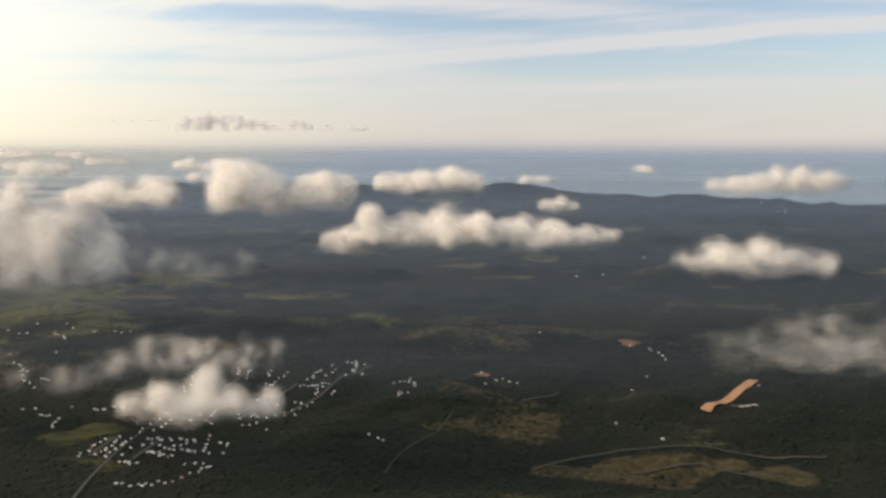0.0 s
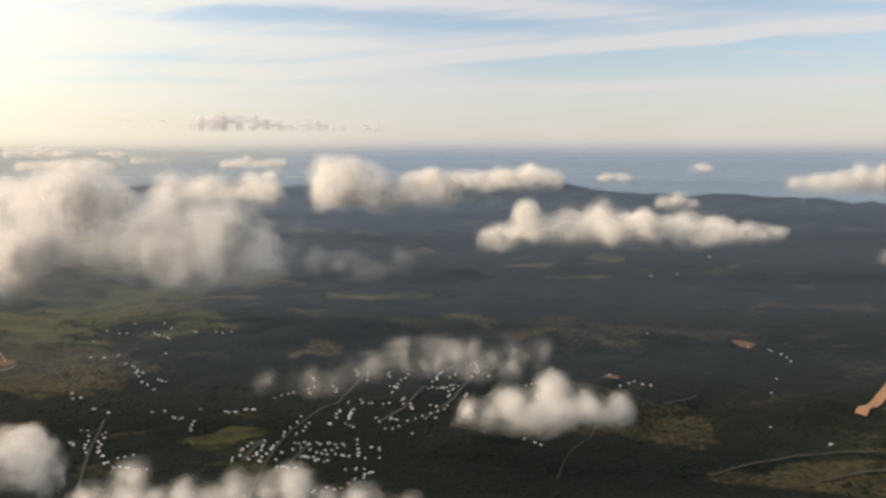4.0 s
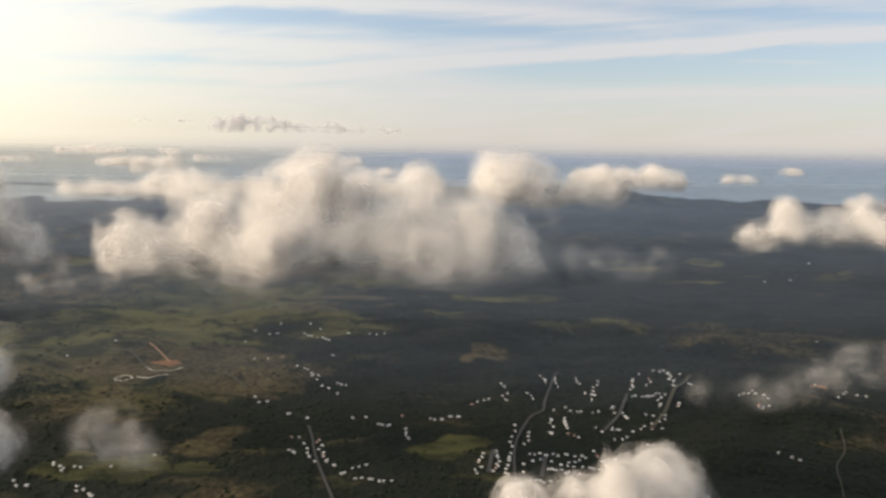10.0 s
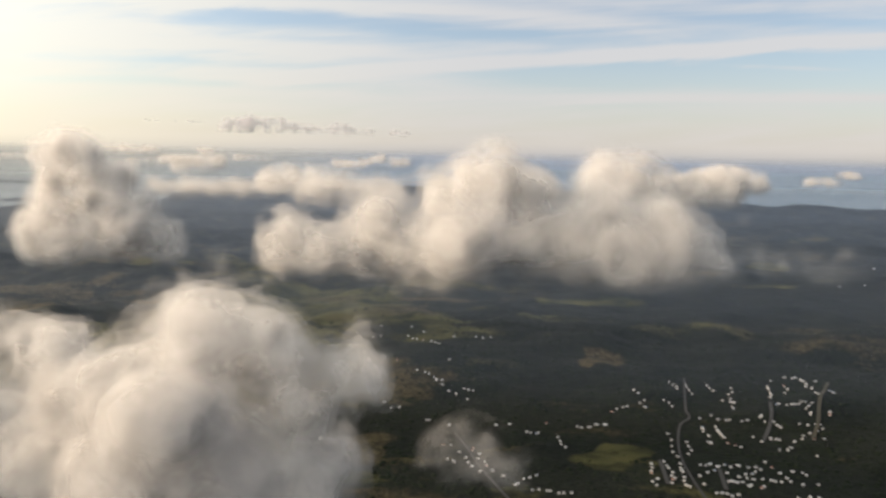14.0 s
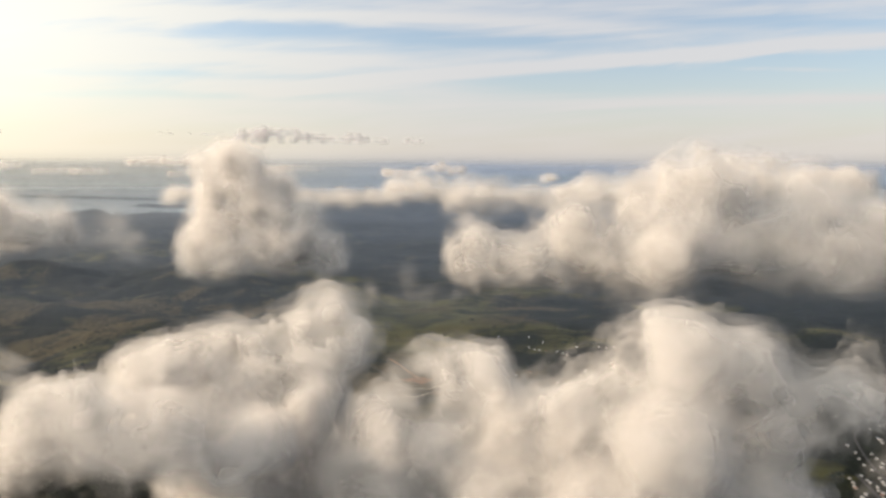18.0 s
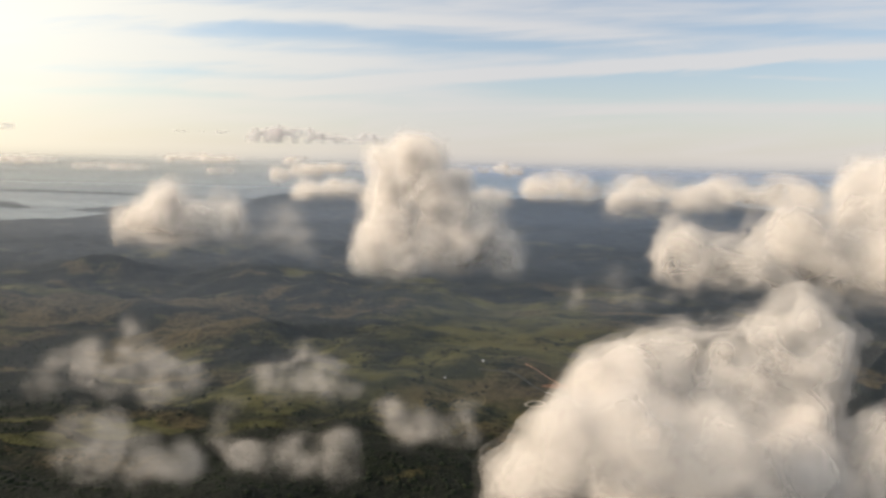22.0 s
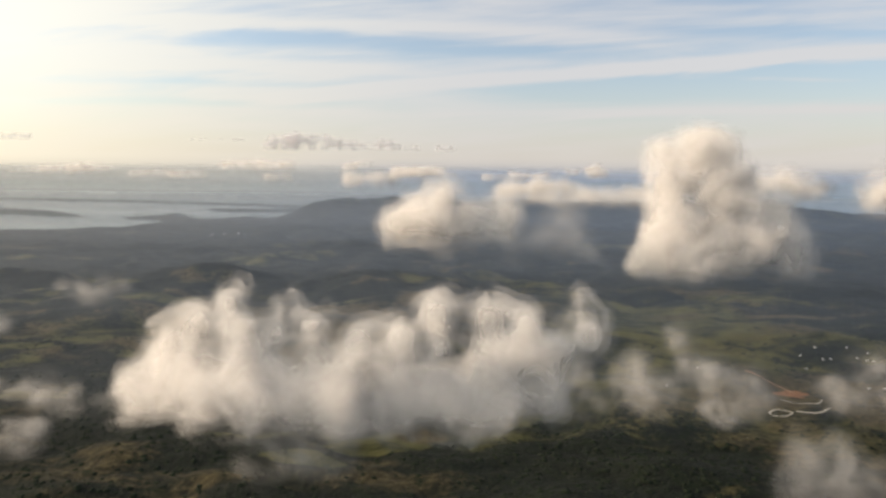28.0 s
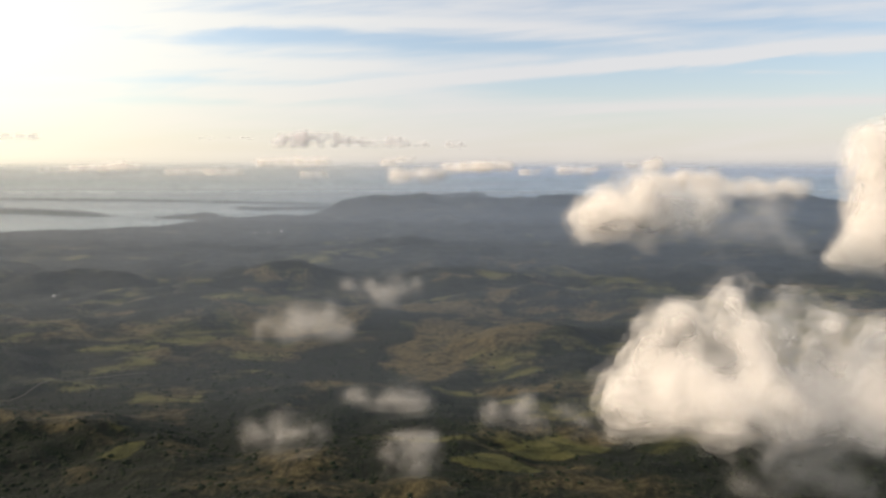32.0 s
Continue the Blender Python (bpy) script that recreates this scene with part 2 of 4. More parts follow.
MAINLAND = [(-5000, -3000), (-5000, 900), (-2300, 960), (-1700, 1040), (-1334, 1138), (-1251, 1157), (-1195, 1195), (-1135, 1235), (-1110, 1340),
            (-1180, 1385), (-1243, 1424), (-1190, 1500), (-1154, 1600), (-1090, 1500), (-1018, 1440), (-891, 1514), (-849, 1650), (-760, 1720), (-300, 1790),
            (200, 1740), (480, 1640), (617, 1573), (771, 1490), (979, 1473), (1400, 1500), (2200, 1380), (5000, 1300), (5000, -3000)]
ISLET = [(-1290, 1440), (-1385, 1455), (-1520, 1500), (-1760, 1570), (-2300, 1760), (-2300, 1860), (-1760, 1690), (-1600, 1640), (-1420, 1560)]
SPIT = [(-2900, 2300), (-1974, 2060), (-1416, 1975), (-1000, 1850), (-850, 1780), (-850, 1805), (-1000, 1880), (-1416, 2010), (-1974, 2100), (-2900, 2345)]
BAR = [(-1140, 1690), (-1060, 1640), (-980, 1665), (-870, 1690), (-870, 1715), (-985, 1720), (-1070, 1700), (-1120, 1730)]


def inside(x, y, outline):
    """Distance to an outline, positive inside it."""
    best, odd = np.full(x.shape, 1e9), np.zeros(x.shape, bool)
    for (ax, ay), (bx, by) in zip(outline, outline[1:] + outline[:1]):
        dx, dy = bx - ax, by - ay
        s = np.clip(((x - ax) * dx + (y - ay) * dy) / (dx * dx + dy * dy), 0, 1)
        best = np.minimum(best, np.hypot(x - ax - s * dx, y - ay - s * dy))
        if ay != by:
            odd ^= ((ay > y) != (by > y)) & (x < ax + dx * (y - ay) / dy)
    return np.where(odd, best, -best)


def terrain(x, y):
    """Height of the land; below zero under the sea."""
    x, y = np.asarray(x, float), np.asarray(y, float)
    wob = (fbm(x / 70, y / 70, 5, 3) - 0.5)
    main = inside(x, y, MAINLAND) + wob * 40
    low = np.maximum(np.maximum(inside(x, y, ISLET), inside(x, y, SPIT)), inside(x, y, BAR)) + wob * 14
    rolling = 5 + (fbm(x / 210 + 3, y / 150, 11) - 0.5) * 22 + (fbm(x / 60, y / 42, 23) - 0.5) * (15 + 10 * ease(-x, 320, 470) + 10 * ease(y, 480, 700))
    rolling = 5 + (rolling - 5) * (1 - 0.8 * ease(y, 900, 1100) * ease(-x, 780, 900))
    rolling = rolling + 9 * np.exp(-((x + 590) / 170) ** 2 - ((y - 650) / 90) ** 2) + 7 * np.exp(-((x + 520) / 120) ** 2 - ((y - 430) / 50) ** 2)
    crest = ease(x, -900, -800) * (1 - 0.72 * ease(x, 120, 420)) * (0.86 + 0.3 * fbm(x / 130, y / 400, 41, 3))
    rolling = rolling + 27 * crest * np.exp(-np.abs((y - 1560) / 170) ** 2.6)
    land = -3 + (np.maximum(rolling, 1.5) + 3) * ease(main, -4, 60)
    return np.maximum(land, -3 + 7.5 * ease(low, -6, 14))


# spots of real cover, some of them sunny hillsides painted as lighter land
PASTURE_AND_SUN = [(-148, 567, 46, 17, 0), (-176, 299, 15, 8, 0), (-185, 298, 14, 12, 0), (-408, 434, 18, 7, 0), (-362, 434, 17, 13, 0), (-556, 305, 22, 10, 0), (-722, 568, 51, 17, 0), (-532, 327, 26, 11, 0), (-502, 369, 19, 14, 0), (-125, 570, 30, 13, 0), (-188, 300, 15, 11, 0), (-319, 277, 26, 14, 0), (-570, 298, 12, 4, 0), (-703, 312, 13, 8, 0), (-286, 277, 16, 8, 0), (-537, 412, 18, 5, 0), (19, 730, 38, 14, 0), (107, 778, 27, 15, 0), (61, 675, 47, 9, 0)]
DRY_GRASS_AND_SUN = [(-307, 383, 78, 39, 0), (-292, 383, 43, 27, 0), (-150, 417, 24, 19, 0), (-287, 304, 26, 22, 0), (-583, 497, 40, 58, 0), (-546, 582, 17, 41, 0), (-687, 532, 56, 49, 0), (-579, 562, 52, 27, 0), (82, 266, 48, 15, 0), (135, 253, 28, 11, 0), (-519, 338, 27, 14, 0), (-358, 379, 31, 16, 0), (-546, 468, 55, 40, 0), (-585, 441, 41, 35, 0), (-272, 656, 71, 16, 0), (-255, 551, 50, 18, 0), (16, 729, 43, 14, 0), (-163, 407, 23, 10, 0)]
BARE_SOIL = [(15, 371, 7, 5, 0), (-354, 383, 11, 3, 0), (109, 436, 7, 5, 0)]


def cover(x, y):
    """How open, how dry and how bare the land is, each 0 to 1; sunny hillsides are painted in as open and dry."""
    x, y = x + 46 * (fbm(x / 38, y / 38, 81, 3) - 0.5), y + 34 * (fbm(x / 38, y / 38, 85, 3) - 0.5)
    fields = 0.9 * fbm(x / 120 + 7, y / 70, 61) + 0.35 * (fbm(x / 34, y / 22, 67) - 0.5)
    near_left = ease(-x, 180, 330) * ease(y, 300, 380) * (1 - ease(y, 640, 760)) * (1 - ease(-x, 410, 540))
    opened = 0.18 + 0.95 * (fields - 0.45) + 0.30 * near_left
    dried = 0.95 * fbm(x / 90 + 31, y / 50, 71) - 0.18 + 0.12 * near_left
    # hillsides that catch the sun, painted in as paler cover
    sunlit_slopes = ease(-x, 450, 540) * ease(y, 290, 340) * (1 - ease(y, 640, 900))
    opened = opened + sunlit_slopes * (0.10 + 0.9 * (fbm(x / 30, y / 15, 131, 3) - 0.5))
    dried = dried + sunlit_slopes * 0.95 * (fbm(x / 34 + 5, y / 17, 137, 3) - 0.47)
    bare = np.zeros(x.shape)
    for spots, kind in ((PASTURE_AND_SUN, 0), (DRY_GRASS_AND_SUN, 1), (BARE_SOIL, 2)):
        for cx, cy, rx, ry, turn in spots:
            c, s = math.cos(radians(turn)), math.sin(radians(turn))
            a, b = ((x - cx) * c + (y - cy) * s) / rx, ((y - cy) * c - (x - cx) * s) / ry
            w = 1 - ease(np.hypot(a, b), 0.55, 1.15)
            if kind == 0:
                opened, dried = np.maximum(opened, 0.8 * w), dried * (1 - w)
            elif kind == 1:
                dried = np.maximum(dried, 0.72 * w)
            else:
                bare = np.maximum(bare, w)
    return np.clip(opened, 0, 1), np.clip(dried, 0, 1), bare


def mesh_from(name, verts, faces, mat, smooth=True):
    """A mesh from numpy arrays of corners and of faces with equal corner counts."""
    me = bpy.data.meshes.new(name)
    me.vertices.add(len(verts))
    me.vertices.foreach_set("co", np.asarray(verts, np.float32).ravel())
    k = faces.shape[1]
    me.loops.add(faces.size)
    me.loops.foreach_set("vertex_index", faces.astype(np.int32).ravel())
    me.polygons.add(len(faces))
    me.polygons.foreach_set("loop_start", np.arange(0, faces.size, k, dtype=np.int32))
    me.polygons.foreach_set("use_smooth", np.full(len(faces), smooth))
    me.update(calc_edges=True)
    me.materials.append(mat)
    return me


def grid_faces(rows, cols):
    i = np.arange(rows - 1)[:, None] * cols + np.arange(cols - 1)[None, :]
    return np.stack([i, i + 1, i + cols + 1, i + cols], -1).reshape(-1, 4)


def build_ground():
    ys = [-500.0]
    while ys[-1] < 2350:
        ys.append(ys[-1] + (30 if ys[-1] < 90 else 2.2 + max(0.0, ys[-1] - 330) * 0.0068))
    ys = np.array(ys)
    u = np.linspace(-1, 1, 460)
    yy = np.repeat(ys[:, None], len(u), 1)
    xx = -285 + u[None, :] * (520 + 0.95 * np.maximum(yy, 0))
    verts = np.stack([xx, yy, terrain(xx, yy)], -1).reshape(-1, 3)
    me = mesh_from("ground", verts, grid_faces(len(ys), len(u)), GROUND)
    tones = np.stack([*cover(xx, yy), np.ones(xx.shape)], -1).astype(np.float32)
    me.attributes.new("cover", "FLOAT_COLOR", "POINT").data.foreach_set("color", tones.ravel())
    ob = new("ground", me)
    tagged(ob, "rolling green hill country with dark woods and pasture", "ground", kind="structure")


build_ground()
sea = np.array([(-7000, -900, 0), (7000, -900, 0), (7000, 4880, 0), (-7000, 4880, 0)], float)
tagged(new("water", mesh_from("water", sea, np.array([[0, 1, 2, 3]]), WATER)), "calm grey-blue sea reaching a hazy horizon", "sea", kind="structure")


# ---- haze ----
# added pale sheets, square to the view, that paint in distance haze
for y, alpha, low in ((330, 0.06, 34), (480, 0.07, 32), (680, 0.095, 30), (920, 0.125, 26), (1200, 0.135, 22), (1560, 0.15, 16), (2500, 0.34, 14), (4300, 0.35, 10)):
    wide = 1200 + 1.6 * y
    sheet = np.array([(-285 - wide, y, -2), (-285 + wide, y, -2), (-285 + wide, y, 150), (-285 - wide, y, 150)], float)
    tagged(new("haze", mesh_from("haze", sheet, np.array([[0, 1, 2, 3]]), haze_material("haze_sheet", alpha, low, 118.0))), "pale upright sheet that stands in for evening haze", "haze", kind="stuff")


# ---- clouds ----
def value_noise_3d(p, seed):
    """Smooth random values in 0..1 at points of space."""
    i = np.floor(p)
    f = p - i
    f = f * f * f * (f * (f * 6 - 15) + 10)
    i = i.astype(np.int64)
    total = 0.0
    for dx in (0, 1):
        wx = f[..., 0] if dx else 1 - f[..., 0]
        for dy in (0, 1):
            wy = f[..., 1] if dy else 1 - f[..., 1]
            for dz in (0, 1):
                wz = f[..., 2] if dz else 1 - f[..., 2]
                total = total + wx * wy * wz * lattice(i[..., 0] + dx + 57 * (i[..., 2] + dz), i[..., 1] + dy - 131 * (i[..., 2] + dz), seed)
    return total


CORNERS = np.array([(i, j, k) for i in (0, 1) for j in (0, 1) for k in (0, 1)])
EDGES = [(a, b) for a in range(8) for b in range(a + 1, 8) if np.abs(CORNERS[a] - CORNERS[b]).sum() == 1]


def level_skin(field, start, step):
    """The closed skin where a field on a grid crosses zero, as corners and four-sided faces."""
    low = field < 0
    count = sum(low[i:low.shape[0] - 1 + i, j:low.shape[1] - 1 + j, k:low.shape[2] - 1 + k].astype(np.int8) for i, j, k in CORNERS)
    cells = np.argwhere((count > 0) & (count < 8))
    if not len(cells):
        return np.zeros((0, 3)), np.zeros((0, 4), int)
    value = np.stack([field[tuple((cells + c).T)] for c in CORNERS], -1)
    total, hits = np.zeros((len(cells), 3)), np.zeros((len(cells), 1))
    for a, b in EDGES:
        cut = ((value[:, a] < 0) != (value[:, b] < 0))[:, None]
        gap = value[:, a] - value[:, b]
        s = (value[:, a] / np.where(np.abs(gap) < 1e-9, 1e-9, gap))[:, None]
        total += np.where(cut, CORNERS[a] + s * (CORNERS[b] - CORNERS[a]), 0)
        hits += cut
    verts = start + (cells + total / hits) * step
    index = np.full(count.shape, -1)
    index[tuple(cells.T)] = np.arange(len(cells))
    faces = []
    for axis in range(3):
        u, v = (axis + 1) % 3, (axis + 2) % 3
        first, last = np.take(low, range(low.shape[axis] - 1), axis), np.take(low, range(1, low.shape[axis]), axis)
        at = np.argwhere(first != last)
        at = at[(at[:, u] > 0) & (at[:, v] > 0) & (at[:, u] < low.shape[u] - 1) & (at[:, v] < low.shape[v] - 1)]
        du, dv = np.eye(3, dtype=int)[u], np.eye(3, dtype=int)[v]
        quad = np.stack([index[tuple((at - c).T)] for c in (du + dv, dv, 0 * du, du)], -1)
        out = first[tuple(at.T)]
        quad[~out] = quad[~out][:, ::-1]
        faces.append(quad)
    return verts, np.concatenate(faces)


def cloud(label, y, base, dens, lobes):
    """A cloud on a flat base: nested veils, thin outside and dense within, round billows given as lobes (x, top, radius)."""
    seed = int(abs(lobes[0][0]) * 10 + y)
    rng = np.random.default_rng(seed)
    grey, streak, wisp = "grey cloud" in label, "streak" in label, any(word in label for word in ("wisp", "streak", "smoke"))
    lobes = sorted(lobes)
    mean = sum(r for x, top, r in lobes) / len(lobes)
    balls = []
    for x, top, r in lobes:
        z = top - r
        while True:
            balls.append((x + rng.uniform(-0.15, 0.15) * r, y + rng.uniform(-0.7, 0.7) * r, max(z, base + 0.55 * r), r * rng.uniform(0.9, 1.1)))
            z -= r * 0.9
            if z < base + 0.3 * r or z < top - 3.6 * r:
                break
    for (xa, ta, ra), (xb, tb, rb) in zip(lobes, lobes[1:]):
        if xb - xa < 4.0 * (ra + rb):
            r = 0.5 * (ra + rb)
            balls.append((0.5 * (xa + xb), y, max(min(ta, tb) - 1.3 * r, base + 0.5 * r), 0.9 * r))
    if dens >= 1 and not grey:
        # the low, level foot that joins the billows
        left, right = lobes[0][0] + 1.1 * mean, lobes[-1][0] - 1.1 * mean
        for x in np.arange(left, right, 0.75 * mean):
            balls.append((x, y + rng.uniform(-0.5, 0.5) * mean, base + 0.62 * mean, mean * rng.uniform(0.7, 0.9)))
    balls = np.array(balls)
    step = max(y * CLOUD_GRAIN / 1164, 0.11 * mean)
    reach = 0.75 * mean + 2 * step
    start = (balls[:, :3] - balls[:, 3:]).min(0) - reach
    start[2] = max(start[2], base - 0.6 * mean)
    size = np.ceil(((balls[:, :3] + balls[:, 3:]).max(0) + reach - start) / step).astype(int) + 1
    grid = start + np.stack(np.meshgrid(*[np.arange(k) for k in size], indexing="ij"), -1) * step
    # smooth union of the billows, on a soft flat base
    sharp = 4.5 / mean
    total = np.zeros(grid.shape[:3])
    for cx, cy, cz, r in balls:
        d = np.sqrt((grid[..., 0] - cx) ** 2 + (grid[..., 1] - cy) ** 2 + (grid[..., 2] - cz) ** 2) - r
        total += np.exp(np.clip(-sharp * d, -30, 30))
    field = -np.log(total + 1e-12) / sharp
    foot = base - grid[..., 2]
    field = np.log(np.exp(np.clip(sharp * 1.6 * field, -40, 40)) + np.exp(np.clip(sharp * 1.6 * foot, -40, 40))) / (sharp * 1.6)
    calm = field
    for axis in (0, 1, 2, 0, 1, 2, 0, 1, 2):
        pad = np.pad(calm, [(2, 2) if k == axis else (0, 0) for k in range(3)], mode="edge")
        size_on = calm.shape[axis]
        calm = 0.5 * calm + 0.25 * (np.take(pad, range(size_on), axis) + np.take(pad, range(4, size_on + 4), axis))
    slope = np.stack(np.gradient(calm), -1) / step
    # billows and tatters
    turn = (grid * np.array([0.6, 1.0, 1.15] if wisp else [1.0, 1.0, 1.0])) @ np.array([(0.80, -0.48, 0.36), (0.60, 0.64, -0.48), (0.0, 0.60, 0.80)])
    rough, much = 0.0, (1.5 if streak else 2.8 if wisp else 1.05 if dens < 0.9 else 1.45) * mean
    for k, (wave, gain) in enumerate(((1.9, 0.50), (0.95, 0.34), (0.48, 0.20))):
        if wave * mean > 2.0 * step:
            noise = value_noise_3d(turn / (wave * mean), seed + 7 * k)
            rough = rough + gain * (noise - 0.5 if wisp or k == 0 else 2.0 * np.abs(noise - 0.5) - 0.3)
    field = field + much * rough * np.clip(1 + (field + 0.1 * mean) / (0.65 * mean), 0.05, 1)
    skins = 7 if wisp else SKINS
    thick = 3.6 if grey else 1.25 * dens if wisp else 6.8 * dens ** 2.0
    weight = np.arange(1, skins + 1) ** 1.0
    out_at, in_at = (0.34, -0.62) if wisp else (0.26, -0.78)
    parts = []
    for j in range(skins):
        s = j / (skins - 1)
        drift = value_noise_3d(turn / (0.7 * mean) + 31 * j, seed + j) - 0.5
        v, f = level_skin(field + drift * mean * 0.34 * (1 - s) - mean * (out_at + (in_at - out_at) * s), start, step)
        if len(f):
            parts.append((v, f, 1 - math.exp(-thick * weight[j] / (2 * weight.sum())), s * (0.15 if wisp else 1.0)))
    name = "smoke" if "smoke" in label else "cloud"
    mat = CLOUD_SHADED if grey else CLOUD_NEAR if mean < 4.5 else CLOUD_MID if mean < 11 else CLOUD_FAR
    whole = new(name)
    whole.location = (float(balls[:, 0].mean()), y, base)
    tagged(whole, label, name)
    half = len(parts) // 2
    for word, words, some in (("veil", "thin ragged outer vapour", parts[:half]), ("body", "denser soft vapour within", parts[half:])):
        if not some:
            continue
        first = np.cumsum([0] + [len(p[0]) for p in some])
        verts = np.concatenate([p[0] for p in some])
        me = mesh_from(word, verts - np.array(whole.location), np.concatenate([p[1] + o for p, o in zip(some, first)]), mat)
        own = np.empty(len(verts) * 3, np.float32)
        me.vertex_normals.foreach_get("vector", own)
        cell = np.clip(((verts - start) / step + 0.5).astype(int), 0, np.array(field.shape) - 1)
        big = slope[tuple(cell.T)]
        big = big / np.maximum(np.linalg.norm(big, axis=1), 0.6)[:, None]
        # normals leaned towards sun, sky and viewer: light built into the shaded sides
        sunward = own.reshape(-1, 3) * 0.10 + big * 0.38 + np.array(sun_dir) * 0.55 + np.array([0, -0.10, 0.22])
        me.normals_split_custom_set_from_vertices((sunward / np.linalg.norm(sunward, axis=1)[:, None]).tolist())
        for key, k in (("veil", 2), ("deep", 3)):
            me.attributes.new(key, "FLOAT", "POINT").data.foreach_set("value", np.concatenate([np.full(len(p[0]), p[k], np.float32) for p in some]))
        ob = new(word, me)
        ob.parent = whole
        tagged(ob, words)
    return whole


CLOUD_GRAIN, SKINS = 7.5, 12
cloud("broad cream cumulus cloud with soft grey underside", 287, 80.5, 1.00, [(-313.7, 102.1, 9.5), (-296.6, 98.3, 8.9), (-278.3, 112.7, 11.7), (-256.1, 118.6, 12.7), (-233.1, 127.7, 13.2), (-245.3, 110.4, 14.9), (-218.3, 123.8, 11.7), (-193.0, 122.0, 10.2), (-205.2, 112.6, 12.7), (-181.6, 105.8, 11.7), (-169.4, 113.6, 10.6), (-153.0, 104.5, 8.9), (-266.5, 98.1, 11.7), (-221.6, 99.4, 17.0), (-189.5, 96.0, 13.8)])
cloud("thin torn wisp of pale cloud", 287, 81.3, 0.50, [(-140.2, 102.8, 3.8), (-143.9, 96.3, 4.2), (-132.0, 93.4, 4.7), (-121.2, 90.5, 5.9), (-98.0, 91.2, 6.4), (-106.2, 88.8, 5.3)])
cloud("thin torn wisp of pale cloud", 287, 71.4, 0.45, [(-351.2, 81.4, 4.2), (-329.6, 75.4, 5.5), (-320.8, 74.6, 3.8), (-337.8, 89.5, 5.1)])
cloud("tall billowing cream cumulus cloud, grey at its foot", 322, 77.2, 1.00, [(-424.0, 117.0, 7.0), (-424.0, 130.0, 6.5), (-415.0, 133.5, 8.0), (-404.0, 131.0, 8.5), (-394.0, 121.0, 8.0), (-385.0, 110.0, 6.5), (-427.0, 96.0, 8.0), (-417.0, 104.0, 11.0), (-402.0, 102.0, 12.0), (-389.0, 96.0, 8.5), (-373.0, 95.0, 5.0)])
cloud("puffy cream cumulus cloud with ragged edges", 318, 86.9, 1.00, [(-509.9, 114.4, 9.9), (-523.2, 102.7, 8.8), (-498.5, 107.6, 8.8), (-485.2, 109.3, 7.0), (-514.4, 100.7, 13.1), (-496.6, 97.7, 6.6)])
cloud("thin torn wisp of pale cloud", 318, 82.7, 0.70, [(-460.9, 103.4, 4.8), (-469.9, 97.0, 7.4), (-458.8, 92.8, 7.4), (-481.0, 94.6, 6.1)])
cloud("small puffy pale cumulus cloud", 410, 100.8, 0.85, [(-478.5, 109.7, 6.5), (-463.6, 110.0, 8.3), (-448.7, 112.0, 7.1)])
cloud("small puffy pale cumulus cloud", 410, 101.8, 0.85, [(-357.4, 114.1, 7.7), (-337.1, 116.8, 7.1), (-325.2, 112.3, 8.3), (-342.6, 111.4, 8.9)])
cloud("small puffy pale cumulus cloud", 360, 100.2, 0.80, [(-295.0, 111.5, 10.2), (-307.1, 106.3, 11.5), (-280.2, 113.0, 8.9), (-319.1, 98.5, 10.2)])
cloud("small puffy pale cumulus cloud", 118, 78.0, 0.90, [(-169.7, 83.5, 2.6), (-162.9, 86.6, 3.2), (-155.4, 89.4, 3.6), (-149.9, 88.9, 3.2), (-145.4, 86.5, 2.5), (-155.7, 82.8, 5.2)])
cloud("large near cumulus bank, cream top and grey body", 99, 82.0, 0.55, [(-127.5, 89.6, 2.5), (-120.7, 92.3, 2.6), (-112.5, 90.9, 2.6), (-104.3, 91.9, 2.7), (-96.1, 92.6, 2.6), (-87.2, 90.4, 2.6), (-79.7, 89.0, 2.3)])
cloud("small puffy pale cumulus cloud", 131, 84.5, 0.70, [(-69.8, 90.8, 2.8), (-62.1, 93.0, 3.4), (-54.0, 94.3, 3.8), (-46.6, 92.4, 3.2), (-40.5, 90.6, 2.4), (-57.9, 90.0, 4.2)])
cloud("long thin streak of pale cloud", 174, 79.0, 0.75, [(-94.0, 84.0, 3.0), (-87.1, 87.0, 3.8), (-77.8, 89.5, 4.1), (-67.1, 89.1, 3.8), (-58.0, 88.4, 3.2), (-50.4, 87.9, 2.3)])
cloud("long thin streak of pale cloud", 174, 74.0, 0.30, [(-121.4, 79.5, 3.2), (-108.9, 82.1, 3.6), (-98.0, 83.0, 4.1)])
cloud("long flat cumulus band over the plain", 307, 92.8, 1.00, [(-56.5, 100.8, 6.7), (-39.4, 112.4, 4.7), (-36.8, 104.9, 7.2), (-21.2, 108.4, 7.8), (-4.3, 112.2, 8.3), (12.6, 110.3, 8.3), (30.9, 106.7, 7.8), (49.1, 105.6, 7.2), (64.8, 102.3, 5.7), (74.0, 101.3, 4.1)])
cloud("small puffy pale cumulus cloud", 244, 93.0, 0.85, [(87.1, 102.6, 5.8), (100.4, 104.8, 7.0), (114.5, 107.8, 7.4), (127.3, 103.5, 6.6), (135.9, 100.0, 4.1)])
cloud("thin torn wisp of pale cloud", 190, 77.6, 0.65, [(78.9, 87.9, 3.5), (88.7, 88.3, 4.8), (97.0, 86.4, 4.5), (107.8, 92.8, 6.4), (119.6, 89.2, 7.2), (130.9, 90.1, 8.0), (144.2, 88.6, 6.4)])
